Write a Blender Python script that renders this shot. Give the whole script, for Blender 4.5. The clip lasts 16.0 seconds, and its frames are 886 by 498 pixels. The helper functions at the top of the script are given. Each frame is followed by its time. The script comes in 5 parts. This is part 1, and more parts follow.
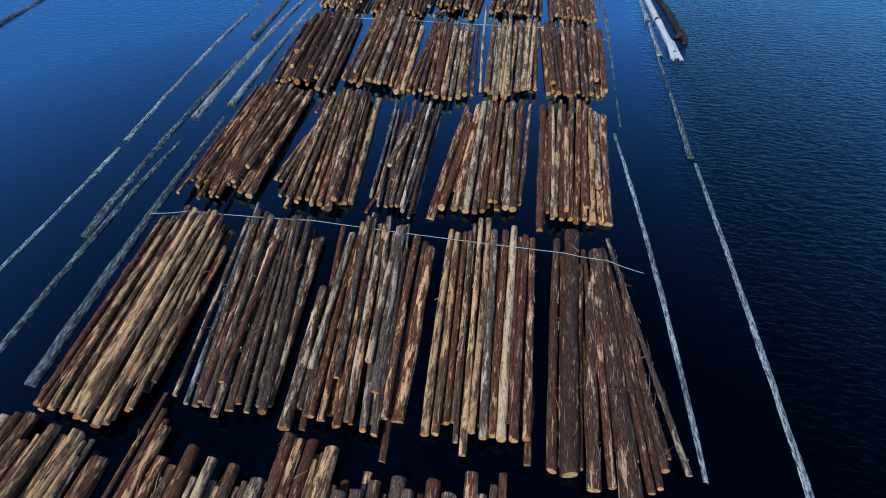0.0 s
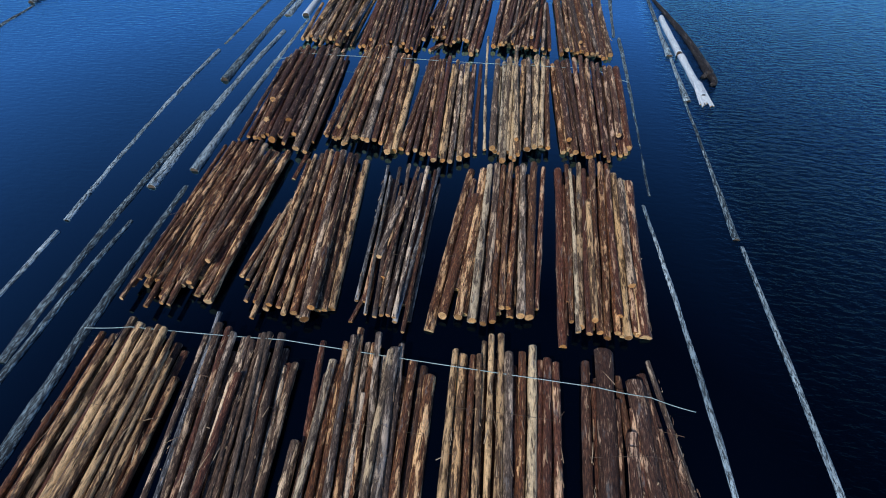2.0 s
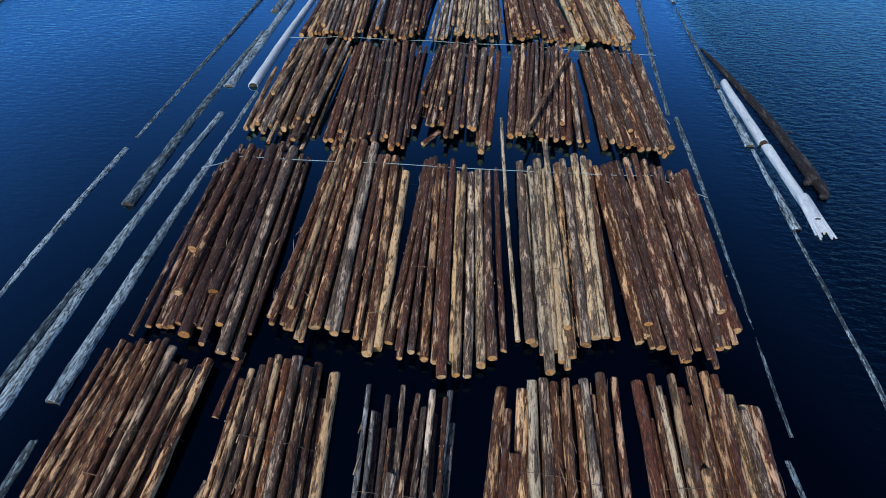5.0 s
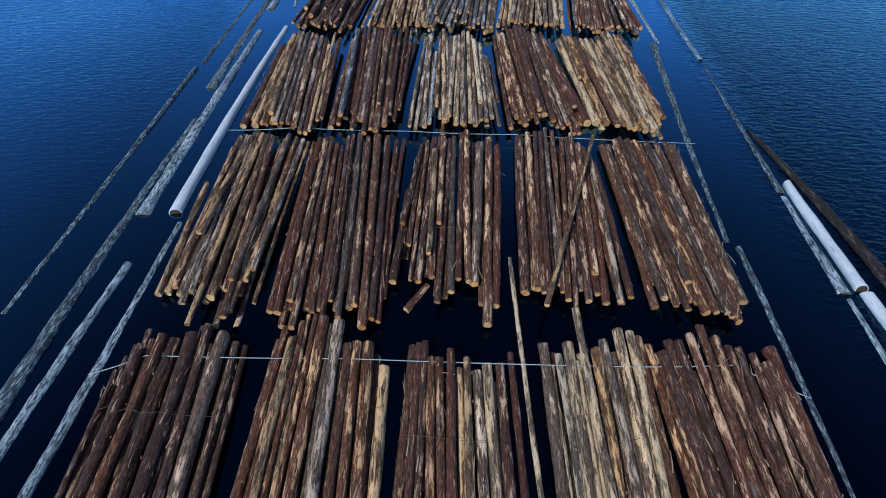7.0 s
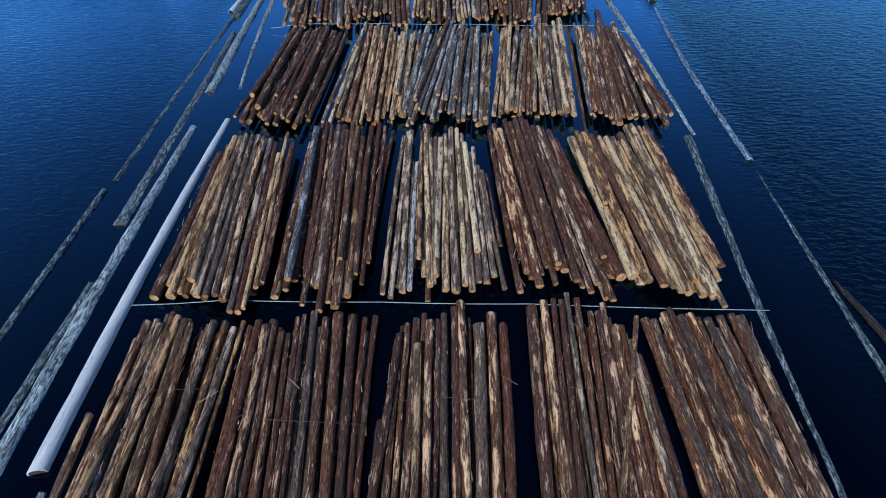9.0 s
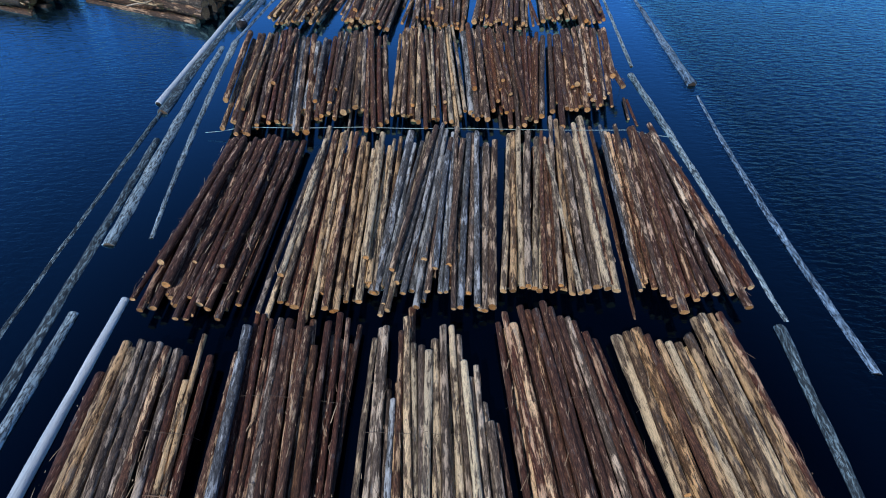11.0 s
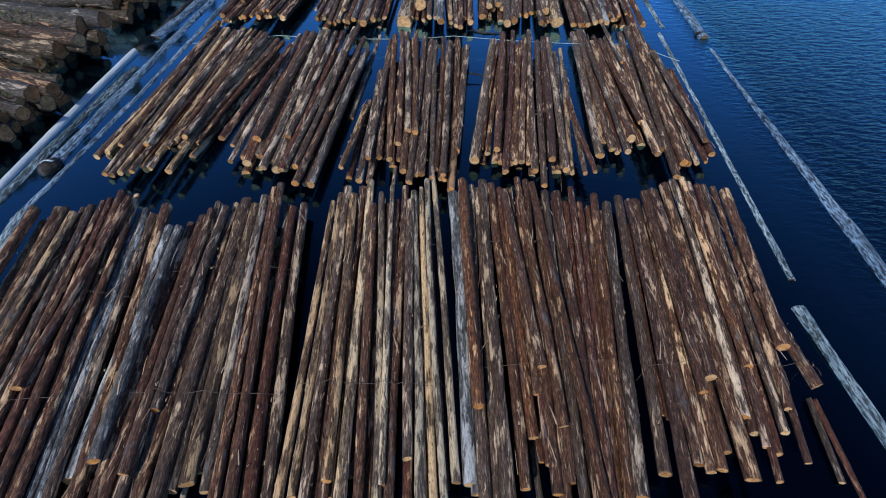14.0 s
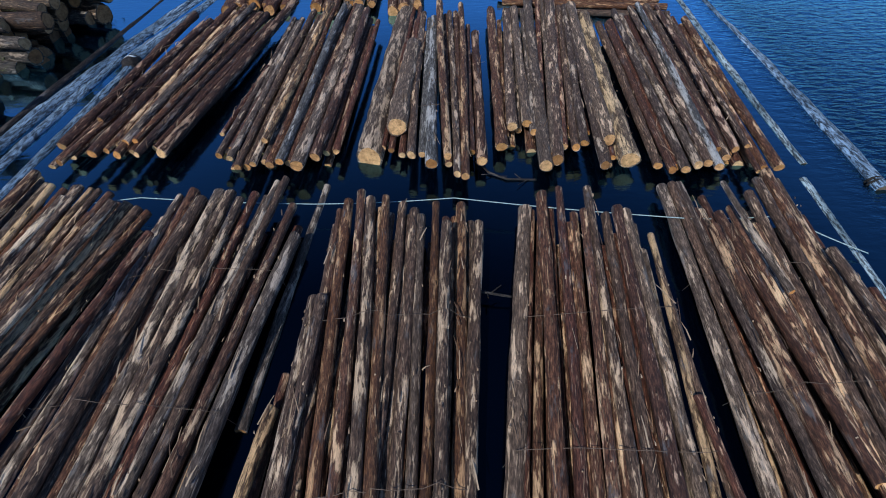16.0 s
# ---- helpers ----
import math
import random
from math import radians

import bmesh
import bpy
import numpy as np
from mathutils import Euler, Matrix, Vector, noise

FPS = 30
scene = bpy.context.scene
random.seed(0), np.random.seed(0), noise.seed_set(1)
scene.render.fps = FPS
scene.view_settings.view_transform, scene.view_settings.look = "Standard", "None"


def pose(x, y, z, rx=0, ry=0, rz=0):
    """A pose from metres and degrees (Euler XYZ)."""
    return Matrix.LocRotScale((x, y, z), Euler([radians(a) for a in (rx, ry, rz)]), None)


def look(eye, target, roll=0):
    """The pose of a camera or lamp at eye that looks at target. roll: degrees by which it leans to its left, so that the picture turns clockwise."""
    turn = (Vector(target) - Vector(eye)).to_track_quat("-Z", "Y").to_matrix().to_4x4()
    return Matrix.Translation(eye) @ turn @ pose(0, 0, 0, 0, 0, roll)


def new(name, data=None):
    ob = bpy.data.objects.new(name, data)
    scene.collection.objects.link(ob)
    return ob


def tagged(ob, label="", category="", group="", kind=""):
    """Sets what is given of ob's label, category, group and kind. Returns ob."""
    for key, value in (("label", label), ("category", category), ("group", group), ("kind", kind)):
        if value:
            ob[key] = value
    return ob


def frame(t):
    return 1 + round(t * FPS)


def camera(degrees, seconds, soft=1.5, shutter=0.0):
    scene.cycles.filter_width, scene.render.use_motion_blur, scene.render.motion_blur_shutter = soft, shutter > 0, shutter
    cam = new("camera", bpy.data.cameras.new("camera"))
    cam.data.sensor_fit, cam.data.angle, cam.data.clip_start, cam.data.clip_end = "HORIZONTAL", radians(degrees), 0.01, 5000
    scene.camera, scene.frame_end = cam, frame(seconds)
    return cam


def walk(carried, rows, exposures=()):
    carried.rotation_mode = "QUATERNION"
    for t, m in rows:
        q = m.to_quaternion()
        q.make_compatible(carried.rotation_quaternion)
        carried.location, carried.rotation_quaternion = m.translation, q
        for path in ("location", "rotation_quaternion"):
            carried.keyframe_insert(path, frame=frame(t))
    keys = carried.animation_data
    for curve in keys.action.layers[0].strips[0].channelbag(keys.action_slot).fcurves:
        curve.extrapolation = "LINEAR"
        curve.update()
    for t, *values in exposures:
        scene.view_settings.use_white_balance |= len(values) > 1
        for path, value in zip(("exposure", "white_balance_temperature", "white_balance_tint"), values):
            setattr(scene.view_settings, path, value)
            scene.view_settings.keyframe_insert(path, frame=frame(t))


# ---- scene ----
cam = camera(82.0, 16.0, soft=1.0)
PATH = [
    (0, (2.573, -10.178, 19.428), (2.358, -8.808, 17.987), 0.0),
    (0.5, (2.247, -8.427, 19.538), (2.043, -7.058, 18.095), 0.1),
    (1, (1.905, -6.584, 19.659), (1.704, -5.218, 18.212), 0.1),
    (1.5, (1.565, -4.679, 19.721), (1.366, -3.315, 18.271), 0.1),
    (2, (1.164, -2.733, 19.581), (0.967, -1.368, 18.132), -0.0),
    (2.5, (0.773, -0.601, 19.359), (0.578, 0.764, 17.909), 0.1),
    (3, (0.33, 1.705, 19.131), (0.135, 3.066, 17.679), 0.0),
    (3.5, (-0.212, 4.223, 18.834), (-0.405, 5.585, 17.382), 0.1),
    (4, (-0.742, 6.941, 18.544), (-0.931, 8.301, 17.09), 0.0),
    (4.2, (-1.006, 8.077, 18.471), (-1.182, 9.437, 17.015), 0.0),
    (6.3, (-3.241, 20.558, 18.174), (-3.347, 21.92, 16.713), 0.3),
    (6.5, (-3.344, 21.833, 18.244), (-3.44, 23.193, 16.781), 0.2),
    (7, (-3.581, 25.058, 18.36), (-3.65, 26.415, 16.892), 0.1),
    (7.5, (-3.773, 28.264, 18.535), (-3.826, 29.616, 17.062), -0.1),
    (8, (-3.875, 31.313, 18.685), (-3.916, 32.664, 17.21), -0.2),
    (8.5, (-4.036, 34.468, 18.709), (-4.065, 35.821, 17.236), -0.1),
    (9, (-3.995, 37.66, 18.745), (-4.022, 39.014, 17.273), -0.2),
    (9.2, (-4.004, 38.972, 18.82), (-4.029, 40.323, 17.346), -0.1),
    (11.3, (-4.13, 54.015, 18.579), (-4.118, 55.385, 17.122), 0.3),
    (11.5, (-4.034, 55.532, 18.46), (-4.022, 56.9, 17.001), 0.2),
    (12, (-3.827, 59.463, 17.87), (-3.811, 60.828, 16.407), 0.2),
    (12.5, (-3.596, 63.578, 17.217), (-3.58, 64.935, 15.748), 0.1),
    (13, (-3.342, 67.759, 16.518), (-3.329, 69.112, 15.044), -0.0),
    (13.5, (-3.131, 72.041, 15.819), (-3.119, 73.388, 14.341), -0.1),
    (14, (-2.936, 76.343, 15.032), (-2.925, 77.691, 13.554), -0.1),
    (14.5, (-2.844, 80.749, 14.289), (-2.826, 82.093, 12.808), 0.0),
    (15, (-2.713, 85.167, 13.628), (-2.697, 86.503, 12.14), 0.0),
    (15.5, (-2.577, 89.543, 13.072), (-2.559, 90.871, 11.577), 0.1),
    (16, (-2.615, 93.782, 12.328), (-2.591, 95.151, 10.871), 0.0),
]
walk(cam, [(t, look(eye, target, roll)) for t, eye, target, roll in PATH],
     [(0, -0.16, 6750, 10), (4.2, -0.17, 6600, 10), (6.3, -0.18, 6250, 10), (9.2, -0.17, 6220, 10), (11.3, -0.15, 6200, 10), (16, -0.14, 6330, 10)])

# ---- light ----
SUN_AZIMUTH, SUN_HEIGHT = 209.0, 46.0     # degrees clockwise from +y, degrees above the water
world = bpy.data.worlds.new("sky_world")
scene.world = world
world.use_nodes = True
wn = world.node_tree.nodes
sky = wn.new("ShaderNodeTexSky")
sky.sky_type = "NISHITA"
sky.sun_disc = False
sky.sun_elevation = radians(SUN_HEIGHT)
sky.sun_rotation = radians(SUN_AZIMUTH)
sky.altitude = 2500.0
sky.air_density, sky.dust_density, sky.ozone_density = 1.0, 1.6, 8.0
wn["Background"].inputs["Strength"].default_value = 0.12
world.node_tree.links.new(sky.outputs[0], wn["Background"].inputs["Color"])

sun_data = bpy.data.lights.new("sun", "SUN")
sun_data.energy, sun_data.angle, sun_data.color = 3.15, radians(0.6), (1.0, 0.94, 0.88)
sun_from = Vector((math.sin(radians(SUN_AZIMUTH)) * math.cos(radians(SUN_HEIGHT)),
                   math.cos(radians(SUN_AZIMUTH)) * math.cos(radians(SUN_HEIGHT)), math.sin(radians(SUN_HEIGHT))))
sun = new("sun", sun_data)
sun.matrix_world = look(sun_from * 200, (0, 0, 0))


# ---- materials ----
def material(name):
    m = bpy.data.materials.new(name)
    m.use_nodes = True
    return m, m.node_tree.nodes, m.node_tree.links, m.node_tree.nodes["Principled BSDF"]


def ramp(nodes, stops):
    r = nodes.new("ShaderNodeValToRGB")
    while len(r.color_ramp.elements) < len(stops):
        r.color_ramp.elements.new(0.5)
    for e, (p, c) in zip(r.color_ramp.elements, stops):
        e.position, e.color = p, (*c, 1)
    return r


def log_coords(nodes, links):
    """Coordinates along the log, shifted at random from log to log."""
    tc, info = nodes.new("ShaderNodeTexCoord"), nodes.new("ShaderNodeObjectInfo")
    shift = nodes.new("ShaderNodeVectorMath")
    shift.operation = "MULTIPLY_ADD"
    links.new(info.outputs["Random"], shift.inputs[0])
    shift.inputs[1].default_value = (37.0, 91.0, 53.0)
    links.new(tc.outputs["Object"], shift.inputs[2])
    return shift, info, tc


def stretched(nodes, links, source, scale, detail=4.0, rough=0.6):
    mp = nodes.new("ShaderNodeMapping")
    mp.inputs["Scale"].default_value = scale
    links.new(source.outputs[0], mp.inputs["Vector"])
    n = nodes.new("ShaderNodeTexNoise")
    n.inputs["Scale"].default_value, n.inputs["Detail"].default_value, n.inputs["Roughness"].default_value = 1.0, detail, rough
    links.new(mp.outputs[0], n.inputs["Vector"])
    return n


def mixed(nodes, links, fac, a, b, blend="MIX"):
    m = nodes.new("ShaderNodeMix")
    m.data_type, m.blend_type = "RGBA", blend
    for sock, v in ((m.inputs[0], fac), (m.inputs[6], a), (m.inputs[7], b)):
        if isinstance(v, bpy.types.NodeSocket):
            links.new(v, sock)
        else:
            sock.default_value = v if isinstance(v, float) else (*v, 1)
    return m.outputs[2]


def bark(name, dark, mid, light, wood, bare, rough=0.68):
    """Log surface: furrowed bark, flaked off in long patches over bare wood. bare: the share of bare wood."""
    m, nodes, links, shader = material(name)
    shift, info, tc = log_coords(nodes, links)
    fibre = stretched(nodes, links, shift, (22, 4.0, 22), 5, 0.7)
    flakes = stretched(nodes, links, shift, (13, 2.2, 13), 6, 0.68)
    broad = stretched(nodes, links, shift, (4.0, 0.62, 4.0), 5, 0.62)
    barked = ramp(nodes, [(0.36, tuple(d * 2.5 for d in dark)), (0.5, tuple(0.78 * c for c in mid)), (0.66, light)])
    links.new(fibre.outputs["Fac"], barked.inputs[0])
    grain = stretched(nodes, links, shift, (30, 3.5, 30), 5, 0.72)
    woody = ramp(nodes, [(0.34, tuple(c * 0.42 for c in wood)), (0.52, tuple(min(0.9, c * 1.1) for c in wood)), (0.75, tuple(min(0.95, c * 1.35) for c in wood))])
    links.new(grain.outputs["Fac"], woody.inputs[0])
    # flake mask: broad drift plus flakes, more bare wood on some logs than on others
    small = nodes.new("ShaderNodeMath")
    small.operation = "MULTIPLY"
    links.new(flakes.outputs["Fac"], small.inputs[0])
    small.inputs[1].default_value = 0.62
    total = nodes.new("ShaderNodeMath")
    total.operation = "MULTIPLY_ADD"
    links.new(broad.outputs["Fac"], total.inputs[0])
    total.inputs[1].default_value = 1.38
    links.new(small.outputs[0], total.inputs[2])
    more = nodes.new("ShaderNodeMath")
    more.operation = "MULTIPLY_ADD"
    links.new(info.outputs["Random"], more.inputs[0])
    more.inputs[1].default_value = 0.16
    links.new(total.outputs[0], more.inputs[2])
    at = 1.27 - 0.42 * bare
    mask = ramp(nodes, [(0.6 * at, (0, 0, 0)), (0.6 * (at + 0.075), (1, 1, 1))])
    scaled = nodes.new("ShaderNodeMath")
    scaled.operation = "MULTIPLY"
    links.new(more.outputs[0], scaled.inputs[0])
    scaled.inputs[1].default_value = 0.6
    links.new(scaled.outputs[0], mask.inputs[0])
    colour = mixed(nodes, links, mask.outputs[0], barked.outputs[0], woody.outputs[0])
    spots = ramp(nodes, [(0.54, (1, 1, 1)), (0.66, (0.3, 0.25, 0.22))])
    links.new(stretched(nodes, links, shift, (8.0, 2.0, 8.0), 5, 0.66).outputs["Fac"], spots.inputs[0])
    colour = mixed(nodes, links, 0.5, colour, spots.outputs[0], "MULTIPLY")
    # blue-grey patches: lichen, and a wet sheen put into the colour
    patch = ramp(nodes, [(0.59, (0, 0, 0)), (0.68, (0.5, 0.5, 0.5))])
    links.new(stretched(nodes, links, shift, (3.6, 0.9, 3.6), 6, 0.66).outputs["Fac"], patch.inputs[0])
    colour = mixed(nodes, links, patch.outputs[0], colour, (0.20, 0.235, 0.265))
    # torn fibres: thin pale lines along the log
    torn = ramp(nodes, [(0.59, (0, 0, 0)), (0.66, (0.7, 0.7, 0.7))])
    links.new(stretched(nodes, links, shift, (21, 1.5, 21), 4, 0.62).outputs["Fac"], torn.inputs[0])
    # they cluster where the bark has been scraped
    scraped = ramp(nodes, [(0.42, (0.1, 0.1, 0.1)), (0.58, (1, 1, 1))])
    links.new(stretched(nodes, links, shift, (5, 0.6, 5), 3, 0.6).outputs["Fac"], scraped.inputs[0])
    lines = mixed(nodes, links, 1.0, torn.outputs[0], scraped.outputs[0], "MULTIPLY")
    colour = mixed(nodes, links, lines, colour, tuple(min(0.9, c * 1.2) for c in wood))
    tint = ramp(nodes, [(0.0, (0.62, 0.58, 0.56)), (0.2, (1.22, 1.06, 0.92)), (0.42, (0.74, 0.74, 0.77)), (0.62, (1.12, 1.03, 0.97)), (0.8, (0.82, 0.74, 0.67)), (1.0, (1.28, 1.23, 1.17))])
    links.new(info.outputs["Random"], tint.inputs[0])
    colour = mixed(nodes, links, 1.0, colour, tint.outputs[0], "MULTIPLY")
    links.new(colour, shader.inputs["Base Color"])
    shader.inputs["Roughness"].default_value = rough
    bump = nodes.new("ShaderNodeBump")
    bump.inputs["Strength"].default_value, bump.inputs["Distance"].default_value = 1.0, 0.038
    # bark stands proud of the bare wood, with furrows of its own and broad lumps
    proud = nodes.new("ShaderNodeMath")
    proud.operation = "MULTIPLY_ADD"
    links.new(mask.outputs[0], proud.inputs[0])
    proud.inputs[1].default_value = -0.45
    links.new(fibre.outputs["Fac"], proud.inputs[2])
    lumps = nodes.new("ShaderNodeMath")
    lumps.operation = "MULTIPLY_ADD"
    links.new(stretched(nodes, links, shift, (6, 2.6, 6), 5, 0.65).outputs["Fac"], lumps.inputs[0])
    lumps.inputs[1].default_value = 1.3
    links.new(proud.outputs[0], lumps.inputs[2])
    links.new(lumps.outputs[0], bump.inputs["Height"])
    links.new(bump.outputs[0], shader.inputs["Normal"])
    return m


def cut_wood(name, pale, deep):
    """Sawn log end: rings, checks and a random tone from log to log."""
    m, nodes, links, shader = material(name)
    shift, info, tc = log_coords(nodes, links)
    flat = nodes.new("ShaderNodeVectorMath")
    flat.operation = "MULTIPLY"
    flat.inputs[1].default_value = (1, 0, 1)
    links.new(tc.outputs["Object"], flat.inputs[0])
    far = nodes.new("ShaderNodeVectorMath")
    far.operation = "LENGTH"
    links.new(flat.outputs[0], far.inputs[0])
    wave = nodes.new("ShaderNodeMath")
    wave.operation = "MULTIPLY_ADD"
    links.new(far.outputs["Value"], wave.inputs[0])
    wave.inputs[1].default_value = 160.0
    blur = stretched(nodes, links, shift, (7, 7, 7), 3, 0.6)
    links.new(blur.outputs["Fac"], wave.inputs[2])
    sine = nodes.new("ShaderNodeMath")
    sine.operation = "SINE"
    links.new(wave.outputs[0], sine.inputs[0])
    rings = ramp(nodes, [(0.0, (0.82, 0.8, 0.78)), (1.0, (1, 1, 1))])
    links.new(sine.outputs[0], rings.inputs[0])
    dim = tuple(c * 0.42 for c in deep)
    tones = ramp(nodes, [(0.0, pale), (0.3, deep), (0.5, pale), (0.7, deep), (0.82, dim), (1.0, tuple((p + q) / 2 for p, q in zip(pale, deep)))])
    links.new(info.outputs["Random"], tones.inputs[0])
    tone = tones.outputs[0]
    patchy = ramp(nodes, [(0.35, (0.55, 0.5, 0.45)), (0.6, (1, 1, 1))])
    links.new(stretched(nodes, links, shift, (4, 4, 4), 4, 0.6).outputs["Fac"], patchy.inputs[0])
    colour = mixed(nodes, links, 1.0, tone, rings.outputs[0], "MULTIPLY")
    colour = mixed(nodes, links, 0.9, colour, patchy.outputs[0], "MULTIPLY")
    smear = ramp(nodes, [(0.5, (1, 1, 1)), (0.62, (0.3, 0.22, 0.17))])
    links.new(stretched(nodes, links, shift, (9, 9, 9), 6, 0.75).outputs["Fac"], smear.inputs[0])
    colour = mixed(nodes, links, 0.55, colour, smear.outputs[0], "MULTIPLY")
    links.new(colour, shader.inputs["Base Color"])
    shader.inputs["Roughness"].default_value = 0.8
    return m


BARK = {
    "b": bark("brown_bark", (0.010, 0.005, 0.003), (0.120, 0.056, 0.035), (0.28, 0.15, 0.092), (0.78, 0.57, 0.36), 0.25),
    "k": bark("grey_brown_bark", (0.010, 0.008, 0.007), (0.102, 0.067, 0.050), (0.24, 0.175, 0.135), (0.74, 0.61, 0.45), 0.26),
    "c": bark("rust_brown_bark", (0.010, 0.005, 0.003), (0.125, 0.050, 0.024), (0.31, 0.15, 0.072), (0.82, 0.55, 0.31), 0.28),
    "r": bark("red_bark", (0.010, 0.004, 0.003), (0.115, 0.043, 0.028), (0.24, 0.105, 0.066), (0.66, 0.46, 0.31), 0.2),
    "d": bark("dark_wet_bark", (0.008, 0.004, 0.003), (0.078, 0.037, 0.027), (0.17, 0.09, 0.06), (0.62, 0.46, 0.34), 0.17),
    "g": bark("grey_bark", (0.016, 0.013, 0.011), (0.127, 0.101, 0.082), (0.275, 0.228, 0.19), (0.67, 0.585, 0.47), 0.34),
    "u": bark("blue_grey_bark", (0.016, 0.018, 0.020), (0.105, 0.118, 0.130), (0.28, 0.32, 0.35), (0.54, 0.62, 0.68), 0.34, 0.7),
    "y": bark("tan_peeled_wood", (0.016, 0.010, 0.006), (0.13, 0.082, 0.048), (0.30, 0.20, 0.12), (0.66, 0.485, 0.275), 0.52),
    "p": bark("pale_peeled_wood", (0.02, 0.015, 0.011), (0.17, 0.135, 0.10), (0.38, 0.32, 0.245), (0.78, 0.67, 0.46), 0.62),
    "o": bark("orange_peeled_wood", (0.014, 0.006, 0.004), (0.125, 0.058, 0.030), (0.26, 0.135, 0.067), (0.56, 0.37, 0.21), 0.38),
}
CUT = cut_wood("sawn_end", (0.92, 0.64, 0.33), (0.82, 0.40, 0.12))


def boom_wood(name, pale, dim, wet, cover, soaked=0.4):
    """Barkless water-worn log: bleached wood, blue sky sheen put into its colour, dark soaked blotches. cover: the
    share of dark; soaked: how dim the wettest stretches are.
    """
    m, nodes, links, shader = material(name)
    shift, info, tc = log_coords(nodes, links)
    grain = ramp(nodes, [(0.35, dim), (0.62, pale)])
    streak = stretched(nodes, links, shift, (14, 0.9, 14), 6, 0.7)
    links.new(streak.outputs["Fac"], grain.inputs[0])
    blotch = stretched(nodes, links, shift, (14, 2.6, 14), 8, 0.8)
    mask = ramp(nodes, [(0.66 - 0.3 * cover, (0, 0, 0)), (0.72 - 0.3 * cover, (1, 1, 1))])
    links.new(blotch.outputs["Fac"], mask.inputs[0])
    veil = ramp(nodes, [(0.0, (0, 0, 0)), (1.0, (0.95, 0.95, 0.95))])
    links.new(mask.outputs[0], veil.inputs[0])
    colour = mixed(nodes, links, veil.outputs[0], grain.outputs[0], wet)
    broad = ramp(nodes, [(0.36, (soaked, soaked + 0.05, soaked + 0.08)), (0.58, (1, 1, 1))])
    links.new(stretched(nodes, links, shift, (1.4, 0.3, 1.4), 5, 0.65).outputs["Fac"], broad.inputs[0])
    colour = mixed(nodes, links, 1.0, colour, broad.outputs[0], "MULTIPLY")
    links.new(colour, shader.inputs["Base Color"])
    shader.inputs["Roughness"].default_value = 0.6
    bump = nodes.new("ShaderNodeBump")
    bump.inputs["Strength"].default_value, bump.inputs["Distance"].default_value = 0.8, 0.04
    links.new(blotch.outputs["Fac"], bump.inputs["Height"])
    links.new(bump.outputs[0], shader.inputs["Normal"])
    return m


# the blue in these tones stands in for the sky's sheen on wet wood
WEATHERED_SHEEN = boom_wood("weathered_sheen_boom_wood", (0.64, 0.83, 0.92), (0.29, 0.43, 0.53), (0.02, 0.028, 0.036), 0.62)
WET_SHEEN = boom_wood("wet_boom_wood", (0.48, 0.67, 0.76), (0.17, 0.27, 0.33), (0.014, 0.021, 0.028), 0.74)
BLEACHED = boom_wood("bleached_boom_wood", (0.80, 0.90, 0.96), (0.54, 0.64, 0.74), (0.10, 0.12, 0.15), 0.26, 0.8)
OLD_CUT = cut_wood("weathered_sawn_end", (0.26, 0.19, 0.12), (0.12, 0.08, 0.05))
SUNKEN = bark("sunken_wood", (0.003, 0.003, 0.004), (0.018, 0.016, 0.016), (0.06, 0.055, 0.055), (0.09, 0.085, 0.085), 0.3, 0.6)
SKY_SHEEN = boom_wood("blue_sheen_boom_wood", (0.46, 0.68, 0.92), (0.15, 0.26, 0.41), (0.016, 0.026, 0.042), 0.64)
BOOM = {"v": SKY_SHEEN, "u": WEATHERED_SHEEN, "g": WET_SHEEN, "p": BLEACHED, "b": SUNKEN}


def plain(name, colour, rough=0.6, metal=0.0, scale=18.0):
    m, nodes, links, shader = material(name)
    tc = nodes.new("ShaderNodeTexCoord")
    n = stretched(nodes, links, tc, (scale, scale, scale), 4, 0.6)
    links.remove(n.inputs["Vector"].links[0].from_node.inputs["Vector"].links[0])
    links.new(tc.outputs["Object"], n.inputs["Vector"].links[0].from_node.inputs["Vector"])
    c = ramp(nodes, [(0.3, tuple(v * 0.6 for v in colour)), (0.7, tuple(min(1, v * 1.3) for v in colour))])
    links.new(n.outputs["Fac"], c.inputs[0])
    links.new(c.outputs[0], shader.inputs["Base Color"])
    shader.inputs["Roughness"].default_value, shader.inputs["Metallic"].default_value = rough, metal
    return m


WIRE = plain("rusty_wire", (0.17, 0.13, 0.10), 0.7, 0.3)
ROPE = plain("pale_rope", (0.42, 0.58, 0.6), 0.8)


def scrap_material():
    m, nodes, links, shader = material("torn_bark")
    geo = nodes.new("ShaderNodeNewGeometry")
    c = ramp(nodes, [(0.0, (0.05, 0.03, 0.02)), (0.4, (0.2, 0.13, 0.085)), (0.7, (0.42, 0.31, 0.2)), (1.0, (0.48, 0.38, 0.27))])
    links.new(geo.outputs["Random Per Island"], c.inputs[0])
    links.new(c.outputs[0], shader.inputs["Base Color"])
    shader.inputs["Roughness"].default_value = 0.9
    return m


SCRAP = scrap_material()
BRUSH = plain("green_brush", (0.085, 0.10, 0.04), 0.9)


